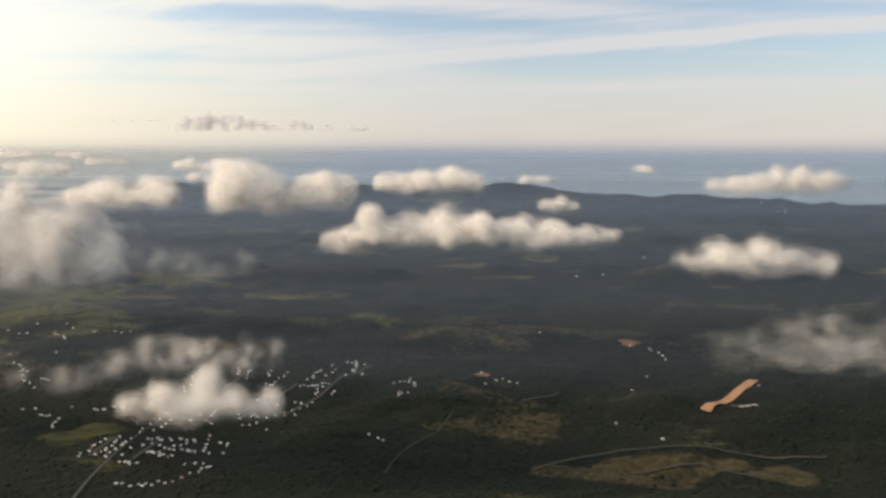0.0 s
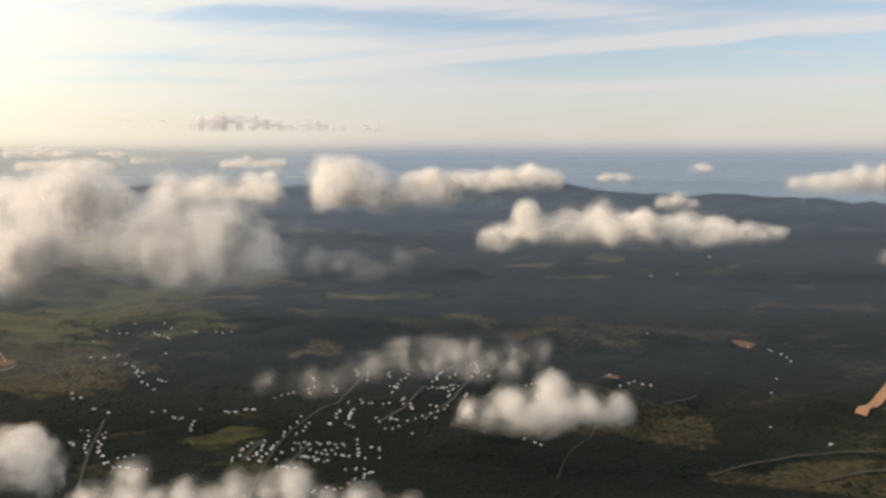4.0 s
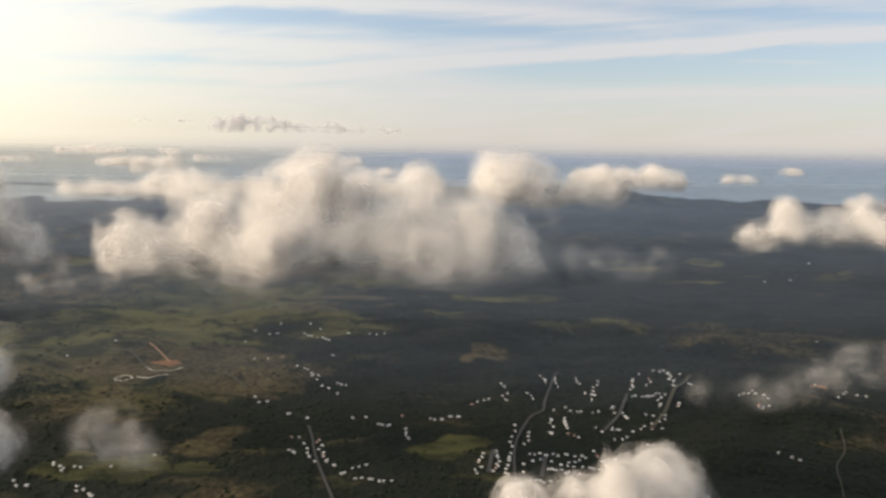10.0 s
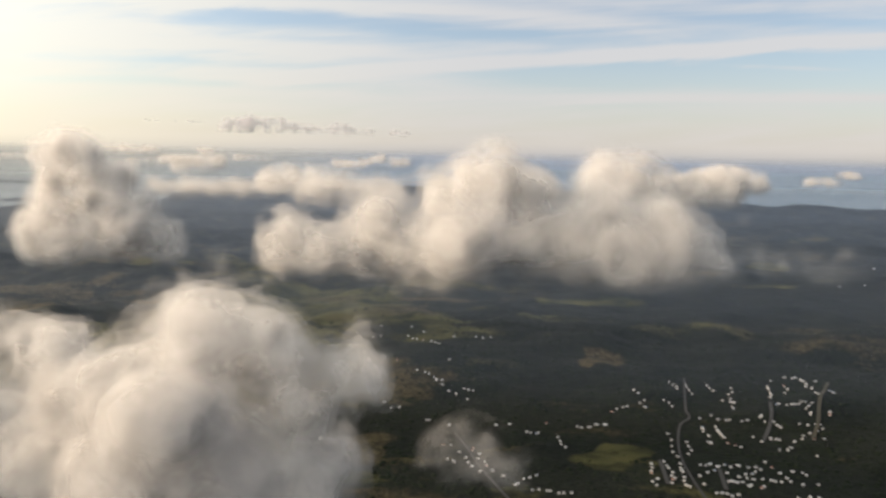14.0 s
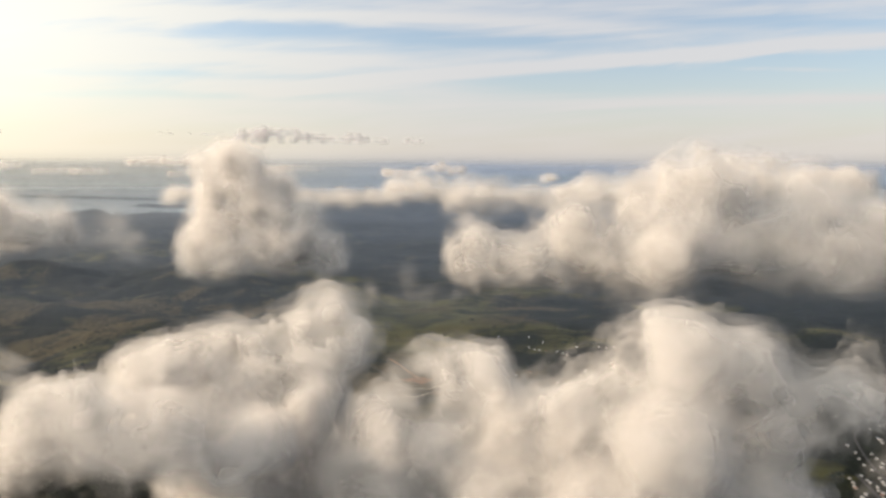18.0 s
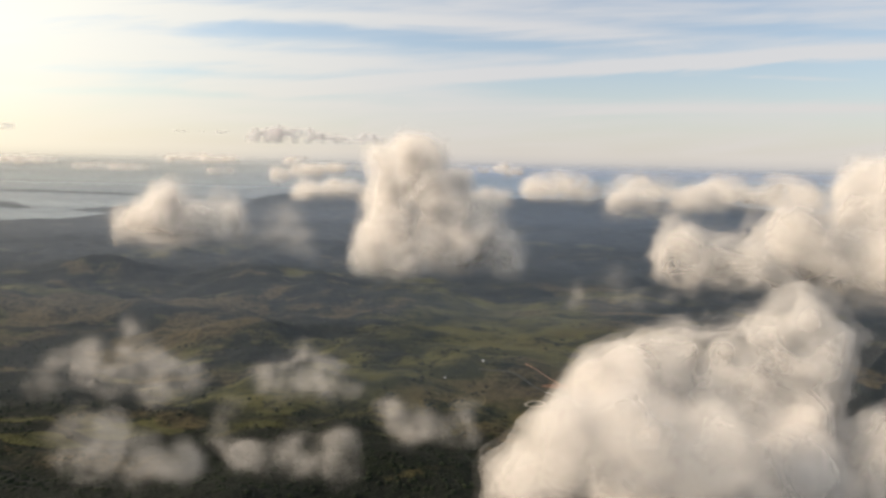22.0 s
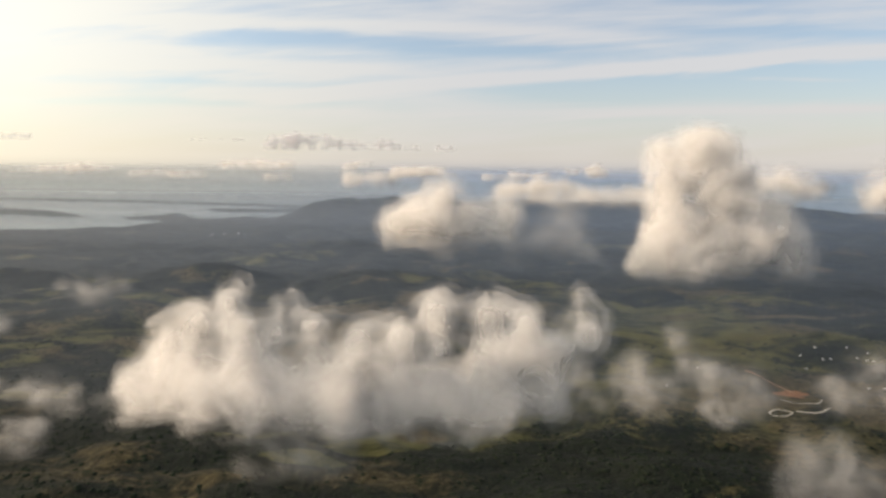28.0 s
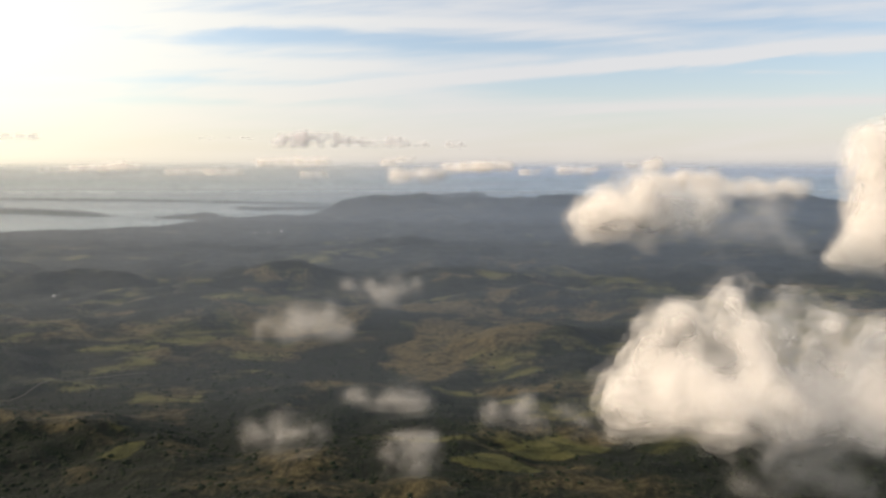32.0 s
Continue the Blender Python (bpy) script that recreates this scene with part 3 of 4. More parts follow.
cloud("small puffy pale cumulus cloud", 452, 94.9, 1.00, [(-258.6, 113.3, 11.5), (-235.9, 108.6, 11.5), (-212.7, 110.7, 11.5), (-193.3, 113.9, 11.5)])
cloud("tall billowing cream cumulus cloud, grey at its foot", 452, 93.4, 1.00, [(-156.2, 129.7, 9.9), (-139.2, 126.4, 13.7), (-151.1, 115.0, 17.2), (-132.1, 113.2, 15.3), (-124.7, 105.6, 11.5)])
cloud("small puffy pale cumulus cloud", 452, 94.6, 0.90, [(-109.2, 109.6, 9.2), (-93.9, 110.8, 9.9), (-80.6, 107.9, 6.9), (-103.3, 118.4, 7.6), (-86.0, 122.3, 9.2), (-72.7, 121.3, 6.1)])
cloud("small puffy pale cumulus cloud", 632, 94.4, 1.00, [(-65.3, 110.4, 10.7), (-44.0, 114.3, 11.8), (-20.1, 117.6, 12.8), (1.2, 118.8, 11.8), (22.5, 112.1, 9.6)])
cloud("small puffy pale cumulus cloud", 642, 100.2, 0.80, [(71.6, 106.7, 6.5), (87.8, 107.9, 6.5), (98.6, 106.9, 5.4)])
cloud("small puffy pale cumulus cloud", 432, 96.7, 0.85, [(61.6, 103.3, 5.8), (72.4, 106.6, 6.6), (79.8, 104.1, 5.1)])
cloud("small puffy pale cumulus cloud", 902, 99.3, 0.80, [(249.7, 106.8, 6.9), (264.6, 110.7, 7.6), (278.4, 107.8, 6.1)])
cloud("small puffy pale cumulus cloud", 652, 90.0, 0.80, [(258.8, 107.6, 11.0), (277.6, 111.0, 12.1), (299.3, 112.2, 11.0), (323.2, 118.9, 13.2), (347.6, 120.2, 14.3), (369.6, 116.6, 11.0), (383.6, 112.9, 7.7)])
cloud("small puffy pale cumulus cloud", 1315, 104.8, 0.80, [(-947.8, 117.7, 12.6), (-916.4, 121.5, 12.6), (-885.6, 118.6, 12.6), (-854.4, 122.4, 12.6), (-823.6, 119.6, 12.6)])
cloud("small puffy pale cumulus cloud", 1292, 107.8, 0.80, [(-873.8, 117.6, 10.4), (-838.0, 120.4, 10.4)])
cloud("small puffy pale cumulus cloud", 1292, 84.0, 0.80, [(-865.1, 95.4, 11.5), (-829.1, 98.6, 11.5)])
cloud("small puffy pale cumulus cloud", 1102, 100.2, 0.80, [(-599.6, 108.0, 8.4), (-573.0, 110.2, 8.4), (-546.7, 108.4, 8.4)])
cloud("small puffy pale cumulus cloud", 1152, 112.4, 0.80, [(-674.5, 119.1, 7.8), (-651.0, 121.0, 7.8)])
cloud("small puffy pale cumulus cloud", 902, 105.1, 0.80, [(-368.9, 111.4, 6.9), (-345.9, 113.2, 6.9)])
cloud("small puffy pale cumulus cloud", 622, 103.2, 0.80, [(-244.1, 109.8, 6.3), (-235.6, 111.6, 6.3)])
cloud("small puffy pale cumulus cloud", 1037, 85.9, 0.80, [(-666.4, 104.8, 16.1), (-635.0, 110.5, 16.1), (-603.9, 106.5, 16.1)])
cloud("small puffy pale cumulus cloud", 1327, 87.3, 0.80, [(-457.6, 96.3, 9.9), (-427.6, 99.5, 9.9)])
cloud("small puffy pale cumulus cloud", 487, 92.1, 0.80, [(-454.4, 102.1, 8.2), (-443.2, 104.9, 8.2), (-432.1, 102.7, 8.2), (-420.8, 105.5, 8.2), (-409.8, 103.3, 8.2), (-398.6, 106.1, 8.2), (-387.5, 103.9, 8.2), (-376.4, 106.7, 8.2), (-365.3, 104.5, 8.2)])
cloud("small puffy pale cumulus cloud", 1251, 89.8, 0.80, [(-1098.0, 100.6, 10.7), (-1065.5, 103.6, 10.7), (-1033.4, 101.0, 10.7), (-1000.9, 104.0, 10.7), (-968.9, 101.5, 10.7)])
cloud("small puffy pale cumulus cloud", 1051, 95.1, 0.80, [(-431.3, 104.5, 9.3), (-405.9, 107.1, 9.3), (-380.6, 104.9, 9.3)])
cloud("small puffy pale cumulus cloud", 951, 100.4, 0.80, [(-332.0, 110.4, 9.5), (-314.6, 113.1, 9.5)])
cloud("small puffy pale cumulus cloud", 1260, 106.1, 0.80, [(-709.8, 115.2, 9.7), (-694.5, 117.8, 9.7)])
cloud("small puffy pale cumulus cloud", 760, 103.9, 0.80, [(-560.3, 112.1, 7.7), (-542.4, 114.5, 7.7), (-524.6, 112.7, 7.7)])
cloud("small puffy pale cumulus cloud", 1070, 102.0, 0.80, [(-1103.5, 112.8, 10.2), (-1085.8, 115.6, 10.2)])
cloud("small puffy pale cumulus cloud", 1470, 92.3, 0.80, [(-1469.6, 100.7, 9.5), (-1424.3, 103.2, 9.5), (-1379.5, 101.3, 9.5)])
cloud("small puffy pale cumulus cloud", 1378, 93.6, 0.80, [(-1347.8, 107.6, 13.2), (-1315.8, 111.1, 13.2), (-1284.4, 107.5, 13.2), (-1252.5, 111.0, 13.2), (-1221.1, 107.4, 13.2)])
cloud("small puffy pale cumulus cloud", 770, 104.8, 0.80, [(-570.8, 112.6, 7.4), (-553.0, 114.7, 7.4), (-535.3, 112.9, 7.4)])
cloud("small puffy pale cumulus cloud", 870, 107.3, 0.80, [(-352.5, 115.2, 7.8), (-339.2, 117.4, 7.8)])
cloud("small puffy pale cumulus cloud", 878, 100.5, 0.80, [(-582.5, 110.4, 9.2), (-562.3, 112.9, 9.2), (-542.2, 110.3, 9.2)])
cloud("large near cumulus bank, cream top and grey body", 140, 64.0, 1.00, [(-306.0, 80.0, 8.0), (-293.0, 79.0, 9.0), (-281.0, 79.0, 8.5), (-270.0, 80.0, 6.0), (-290.7, 104.9, 4.9), (-296.2, 103.0, 4.1), (-284.4, 103.7, 4.5), (-279.3, 102.1, 3.7), (-275.0, 98.7, 3.7), (-300.5, 99.0, 4.1), (-303.9, 96.3, 3.7), (-264.0, 100.0, 2.0), (-261.8, 96.3, 2.1), (-267.2, 96.2, 3.3), (-272.2, 91.7, 4.9), (-291.9, 95.7, 9.1), (-300.6, 85.5, 9.1), (-283.2, 84.2, 9.9), (-310.9, 91.6, 4.1), (-315.6, 81.5, 7.4)])
cloud("large near cumulus bank, cream top and grey body", 154, 65.0, 1.00, [(-351.0, 80.0, 7.5), (-340.0, 80.0, 6.5), (-364.0, 80.0, 6.5), (-340.7, 103.8, 4.2), (-336.6, 100.8, 3.1), (-346.5, 101.3, 3.9), (-353.7, 99.7, 4.2), (-360.0, 98.2, 4.4), (-366.5, 95.8, 4.8), (-372.9, 94.3, 4.4), (-357.5, 89.3, 8.7), (-344.7, 93.3, 7.0)])
cloud("large near cumulus bank, cream top and grey body", 137, 79.6, 1.00, [(-372.7, 96.3, 4.0), (-379.8, 93.8, 4.0), (-385.0, 87.0, 3.2), (-368.3, 88.7, 7.3), (-351.3, 88.2, 6.6), (-358.9, 93.7, 5.1)])
cloud("large near cumulus bank, cream top and grey body", 146, 64.0, 1.00, [(-327.0, 78.0, 7.0), (-316.0, 78.0, 7.0), (-326.7, 95.3, 2.4), (-320.0, 94.5, 3.6), (-332.4, 88.2, 4.0), (-337.3, 81.9, 4.0), (-314.3, 96.3, 4.0), (-322.2, 86.0, 7.3), (-330.0, 90.0, 6.0), (-311.0, 92.0, 6.0), (-304.0, 90.0, 6.0)])
cloud("thin torn wisp of pale cloud", 147, 71.0, 0.50, [(-251.0, 79.5, 2.6), (-246.5, 82.5, 3.0), (-242.0, 80.0, 3.0), (-238.5, 76.5, 2.5)])
cloud("thin torn wisp of pale cloud", 188, 72.8, 0.60, [(-477.3, 82.0, 2.6), (-469.1, 85.4, 3.0), (-461.1, 88.5, 3.0), (-455.5, 84.4, 3.5), (-447.6, 82.7, 2.8), (-463.6, 80.9, 4.3), (-479.2, 79.3, 2.4)])
cloud("thin torn wisp of pale cloud", 188, 72.8, 0.60, [(-432.8, 81.7, 3.3), (-425.5, 84.9, 3.0), (-421.0, 82.0, 2.8), (-413.6, 78.4, 2.6), (-428.3, 79.4, 3.3)])
cloud("thin torn wisp of pale cloud", 157, 69.8, 0.55, [(-454.8, 82.3, 2.8), (-449.6, 81.1, 2.8), (-453.2, 76.4, 3.3), (-443.5, 77.6, 3.0), (-438.2, 76.8, 2.5)])
cloud("thin torn wisp of pale cloud", 157, 71.5, 0.58, [(-431.2, 83.4, 2.3), (-427.7, 78.9, 2.6), (-421.6, 78.2, 2.8), (-419.0, 80.1, 2.3), (-412.1, 80.3, 2.6), (-413.8, 77.5, 2.5)])
cloud("thin torn wisp of pale cloud", 157, 77.8, 0.56, [(-403.6, 84.9, 2.3), (-398.4, 82.9, 2.3), (-391.6, 83.7, 2.1)])
cloud("large near cumulus bank with ragged cream crest", 167, 78.3, 1.00, [(-541.0, 88.0, 5.0), (-532.0, 90.0, 6.0), (-520.0, 89.0, 6.5), (-508.0, 89.0, 6.0), (-498.0, 91.0, 5.0), (-550.6, 87.8, 3.0), (-546.9, 92.2, 3.0), (-541.9, 96.2, 3.3), (-536.2, 100.0, 3.0), (-533.8, 96.8, 3.3), (-529.4, 99.3, 2.6), (-523.5, 96.9, 3.3), (-516.8, 95.1, 3.5), (-510.4, 95.7, 3.5), (-504.1, 98.7, 3.0), (-497.4, 99.0, 2.8), (-491.6, 97.0, 2.8), (-483.8, 99.6, 1.8), (-482.8, 96.2, 1.6), (-487.3, 93.2, 3.0), (-494.8, 93.1, 4.1), (-537.5, 88.9, 6.2), (-525.4, 88.2, 6.6), (-514.3, 88.4, 6.6), (-504.0, 88.6, 6.2), (-543.6, 87.0, 4.5)])
cloud("thin torn wisp of pale cloud", 165, 69.6, 0.70, [(-533.8, 75.5, 2.7), (-530.2, 80.0, 3.5), (-524.2, 80.6, 4.0), (-520.0, 78.4, 3.2), (-526.9, 74.7, 3.2)])
cloud("thin torn wisp of pale cloud", 223, 84.1, 0.60, [(-597.8, 89.5, 2.7), (-592.1, 91.1, 3.0), (-587.1, 89.5, 2.7), (-582.7, 88.9, 1.5)])
cloud("thin torn wisp of pale cloud", 196, 83.6, 0.60, [(-608.2, 87.6, 2.4), (-601.9, 89.8, 2.8), (-596.7, 90.3, 2.6), (-594.7, 87.7, 1.8)])
cloud("thin torn wisp of pale cloud", 168, 78.3, 0.62, [(-567.7, 83.3, 2.1), (-562.6, 84.1, 2.6), (-557.8, 83.1, 2.3), (-553.9, 83.6, 2.0), (-564.1, 81.2, 2.6)])
cloud("thin torn wisp of pale cloud", 170, 74.0, 0.58, [(-598.3, 79.8, 2.2), (-596.7, 78.0, 2.5), (-602.5, 77.0, 2.0), (-595.1, 75.4, 2.3)])
cloud("thin torn wisp of pale cloud", 182, 65.8, 0.58, [(-584.5, 70.6, 2.9), (-579.3, 71.8, 2.5), (-582.6, 68.5, 2.9)])
cloud("thin torn wisp of pale cloud", 188, 72.5, 0.60, [(-590.5, 76.4, 3.0), (-583.9, 77.0, 3.0), (-578.7, 75.5, 2.0)])
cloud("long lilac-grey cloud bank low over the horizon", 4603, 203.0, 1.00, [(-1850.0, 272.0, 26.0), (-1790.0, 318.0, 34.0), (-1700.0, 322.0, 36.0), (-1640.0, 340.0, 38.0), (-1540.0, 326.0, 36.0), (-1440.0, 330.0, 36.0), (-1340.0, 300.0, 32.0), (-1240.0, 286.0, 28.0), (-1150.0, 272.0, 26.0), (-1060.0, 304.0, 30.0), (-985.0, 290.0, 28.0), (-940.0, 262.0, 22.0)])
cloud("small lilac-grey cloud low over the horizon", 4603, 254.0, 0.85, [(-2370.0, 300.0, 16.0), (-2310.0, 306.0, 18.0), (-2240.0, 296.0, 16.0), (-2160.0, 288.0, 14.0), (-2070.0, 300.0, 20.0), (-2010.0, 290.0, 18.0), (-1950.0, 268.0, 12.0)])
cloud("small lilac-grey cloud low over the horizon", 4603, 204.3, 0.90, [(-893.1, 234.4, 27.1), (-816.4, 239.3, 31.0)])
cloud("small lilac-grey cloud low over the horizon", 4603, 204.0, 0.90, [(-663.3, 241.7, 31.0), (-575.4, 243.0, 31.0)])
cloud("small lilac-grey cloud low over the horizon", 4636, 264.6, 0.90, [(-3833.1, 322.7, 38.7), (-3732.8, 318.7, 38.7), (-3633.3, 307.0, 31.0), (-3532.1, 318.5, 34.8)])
cloud("thin smoke drifting over dark woods", 437, 0.1, 0.55, [(-43.6, 3.0, 3.1), (-38.7, 6.0, 3.1), (-33.4, 4.8, 2.7)])


# ---- roads, tracks and bare ground ----
def plain_material(name, low, high, grain, rough=0.9, bump=0.3):
    mat, n = material(name)
    place = n.add("NewGeometry").outputs["Position"]
    speck = n.noise(place, 1 / grain, 4.0, 0.65)
    stain = n.noise(place, 1 / (grain * 9), 3.0, 0.6, 0.6)
    tone = n.mix(n.math("ADD", n.math("MULTIPLY", speck, 0.6), n.math("MULTIPLY", stain, 0.4)), (*low, 1), (*high, 1))
    relief = n.add("Bump", {"Strength": bump, "Distance": 0.2, "Height": speck})
    finish(n, n.add("BsdfPrincipled", {"Base Color": tone, "Roughness": rough, "Normal": relief.outputs[0]}))
    return mat


ASPHALT = plain_material("worn_asphalt", (0.035, 0.035, 0.036), (0.06, 0.059, 0.057), 1.2)
GRAVEL = plain_material("pale_gravel", (0.30, 0.27, 0.22), (0.52, 0.48, 0.40), 1.0)
CLAY = plain_material("red_clay", (0.22, 0.115, 0.06), (0.44, 0.25, 0.14), 2.6)
TRACK = plain_material("grassy_track", (0.035, 0.034, 0.023), (0.07, 0.064, 0.043), 1.5)


def smooth_line(points, step=2.0, closed=False):
    """Points along a soft curve through the given ones."""
    pts = [np.array(p, float) for p in points]
    ends = (pts[-2], pts[1]) if closed else (2 * pts[0] - pts[1], 2 * pts[-1] - pts[-2])
    ring = [ends[0], *pts, ends[1]]
    line = []
    for a, b, c, d in zip(ring, ring[1:], ring[2:], ring[3:]):
        for s in np.arange(0, 1, step / max(step, np.linalg.norm(c - b))):
            line.append(0.5 * (2 * b + (c - a) * s + (2 * a - 5 * b + 4 * c - d) * s * s + (3 * b - a - 3 * c + d) * s ** 3))
    return np.array(line + [pts[-1]])


CLEARED = []          # where no tree may stand: x, y, radius


def ribbon(name, label, points, width, mat, closed=False, ragged=0.0):
    """A strip of road that lies on the land."""
    line = smooth_line(points, 2.0, closed)
    run = np.gradient(line, axis=0)
    run /= np.linalg.norm(run, axis=1)[:, None]
    side = np.stack([-run[:, 1], run[:, 0]], -1)
    rng = np.random.default_rng(len(line))
    cols = np.linspace(-0.5, 0.5, 5)
    w = width * (1 + ragged * rng.normal(size=(len(line), 1)))
    xy = line[:, None, :] + side[:, None, :] * (cols[None, :] * w)[..., None]
    z = terrain(xy[..., 0], xy[..., 1]) + 0.7
    verts = np.concatenate([xy, z[..., None]], -1).reshape(-1, 3)
    CLEARED.extend((x, y, width * 0.5 + 1.5) for x, y in line)
    tagged(new(name, mesh_from(name, verts, grid_faces(len(line), 5), mat)), label, "road", kind="structure")


ribbon("road", "grey asphalt main street of the estate", [(-118, 394), (-131, 353), (-133, 342), (-141, 332), (-150, 306), (-153, 283), (-153, 259), (-150, 235)], 1.1, ASPHALT)
ribbon("road", "grey asphalt street of the estate", [(-48, 377), (-64, 355), (-75, 336), (-87, 318)], 1.7, TRACK)
ribbon("road", "grey asphalt street of the estate", [(-88, 356), (-95, 340), (-108, 319)], 1.6, ASPHALT)
ribbon("road", "grey asphalt lane between houses", [(-161, 297), (-164, 277)], 1.7, ASPHALT)
ribbon("road", "grey asphalt lane between houses", [(-139, 291), (-143, 274)], 1.7, ASPHALT)
ribbon("road", "grey asphalt village street", [(-246, 318), (-241, 304), (-237, 290), (-231, 274), (-222, 252)], 1.1, ASPHALT)
ribbon("track", "broad strip of bare orange clay", [(174, 365), (160, 351), (144, 336), (129, 321)], 5.2, CLAY, ragged=0.05)
ribbon("track", "pale gravel yard beside the clay strip", [(145, 330), (152, 328), (158, 326)], 2.6, GRAVEL, ragged=0.15)
ribbon("track", "pale gravel loop of a new estate road", [(-355, 366), (-360, 363), (-355, 359.5), (-350, 362.5), (-355, 366)], 0.7, GRAVEL, closed=True)
ribbon("track", "pale concrete kerbed road round a building plot", [(-349, 376), (-343, 372), (-338, 371), (-334, 372), (-329, 377)], 0.6, GRAVEL)
ribbon("track", "red clay road under construction", [(-357, 398), (-348, 392), (-339, 384)], 0.9, CLAY)
ribbon("road", "dusty country road between fields", [(-338, 381), (-321, 379), (-303, 372), (-288, 359)], 0.8, TRACK)
ribbon("track", "brown dirt track along a cleared slope", [(-382, 393), (-363, 388), (-350, 378), (-341, 371), (-332, 365)], 0.9, TRACK)
ribbon("track", "pale gravel edge of a cleared plot", [(-348, 363), (-339, 359.5), (-332, 365)], 0.9, GRAVEL)
ribbon("track", "grassy terrace path on the hillside", [(34, 265), (60, 278), (99, 282), (129, 276), (164, 273)], 1.2, TRACK, ragged=0.2)
ribbon("track", "grassy terrace path on the hillside", [(75, 261), (105, 264), (119, 253), (140, 246)], 1.1, TRACK, ragged=0.2)
ribbon("track", "winding dirt track through scrub", [(37, 335), (49, 342), (59, 349)], 0.8, TRACK)
ribbon("track", "gravel footpath up to scattered houses", [(-30, 262), (-20, 285), (-8, 300), (0, 318)], 0.5, TRACK)
ribbon("track", "pale dirt track across dark farmland", [(-812, 330), (-790, 372), (-780, 402), (-742, 420)], 0.7, TRACK)


# ---- houses ----
def roof_material(name, low, high):
    mat, n = material(name)
    place = n.add("TexCoord").outputs["Object"]
    ribs = n.add("TexWave", {"Vector": place, "Scale": 6.0, "Distortion": 0.3}).outputs[1]
    rust = n.noise(place, 1.3, 5.0, 0.65)
    each = n.add("ObjectInfo").outputs["Random"]
    tone = n.mix(each, (*low, 1), (*high, 1))
    tone = n.mix(n.math("MULTIPLY", n.span(rust, 0.55, 0.75), 0.5), tone, (0.22, 0.13, 0.08, 1))
    relief = n.add("Bump", {"Strength": 0.3, "Distance": 0.04, "Height": ribs})
    finish(n, n.add("BsdfPrincipled", {"Base Color": tone, "Roughness": 0.45, "Metallic": 0.15, "Normal": relief.outputs[0]}))
    return mat


ROOFS = {"white": roof_material("white_sheet_roof", (0.42, 0.42, 0.42), (0.74, 0.74, 0.73)),
         "grey": roof_material("zinc_sheet_roof", (0.30, 0.32, 0.34), (0.60, 0.62, 0.64)),
         "red": roof_material("red_painted_roof", (0.28, 0.10, 0.07), (0.40, 0.16, 0.11)),
         "blue": roof_material("blue_painted_roof", (0.16, 0.22, 0.32), (0.30, 0.38, 0.48))}
PLASTER = plain_material("pale_plaster", (0.48, 0.44, 0.38), (0.72, 0.69, 0.63), 0.6)
SHADOWED = plain_material("dark_window_glass", (0.02, 0.025, 0.03), (0.05, 0.055, 0.06), 0.5, 0.2, 0.0)


def part(name, me, parent, label=""):
    ob = new(name, me)
    ob.parent = parent
    return tagged(ob, label)


def box(x0, y0, z0, x1, y1, z1):
    v = [(x, y, z) for z in (z0, z1) for y in (y0, y1) for x in (x0, x1)]
    f = [(0, 2, 3, 1), (4, 5, 7, 6), (0, 1, 5, 4), (1, 3, 7, 5), (3, 2, 6, 7), (2, 0, 4, 6)]
    return v, f


def raw_mesh(name, verts, faces, mat):
    me = bpy.data.meshes.new(name)
    me.from_pydata(verts, [], faces)
    me.materials.append(mat)
    return me


def gable_roof(w, d, eave, ridge, mat, hipped):
    """A pitched sheet roof with eaves and a thin edge; hipped roofs slope at the ends too."""
    w, d, t, run = w / 2 + 0.12, d / 2 + 0.12, 0.07, (0.45 * d if hipped else 0.0)
    top = [(-w, -d, eave), (w, -d, eave), (w, d, eave), (-w, d, eave), (-w + run, 0, ridge), (w - run, 0, ridge)]
    low = [(x, y, z - t) for x, y, z in top]
    f = [(0, 1, 5, 4), (2, 3, 4, 5), (1, 2, 5), (3, 0, 4)]
    under = [tuple(i + 6 for i in reversed(q)) for q in f]
    rims = [(1, 0, 6, 7), (2, 1, 7, 8), (3, 2, 8, 9), (0, 3, 9, 6)]
    return raw_mesh("roof", top + low, f + under + rims, mat)


def house_model(colour, w, d, hipped, wing):
    """A small bungalow: walls with a gable, a sheet roof, door, windows and sometimes a lower wing."""
    base = new("house")
    tall, rise = 0.62, 0.30 * d
    v, f = box(-w / 2, -d / 2, -0.5, w / 2, d / 2, tall)
    part("wall", raw_mesh("wall", v, f, PLASTER), base)
    part("roof", gable_roof(w, d, tall + 0.01, tall + rise, ROOFS[colour], hipped), base, colour + " metal sheet roof")
    pane = raw_mesh("window", *box(-0.16, -0.02, -0.13, 0.16, 0.02, 0.13), SHADOWED)
    for x in (-w * 0.3, w * 0.28):
        ob = part("window", pane, base)
        ob.location = (x, -d / 2 - 0.01, 0.36)
    ob = part("door", raw_mesh("door", *box(-0.1, -0.02, -0.2, 0.1, 0.02, 0.2), SHADOWED), base)
    ob.location = (0.05 * w, -d / 2 - 0.01, 0.21)
    if wing:
        v, f = box(-w * 0.18, d / 2, -0.5, w * 0.42, d / 2 + 0.9, tall * 0.8)
        part("wing", raw_mesh("wing", v, f, PLASTER), base)
        lean = gable_roof(w * 0.6, 0.95, tall * 0.8 + 0.01, tall * 0.8 + 0.22, ROOFS[colour], False)
        ob = part("wing_roof", lean, base, colour + " metal sheet roof")
        ob.location = (w * 0.12, d / 2 + 0.5, 0)
    return base


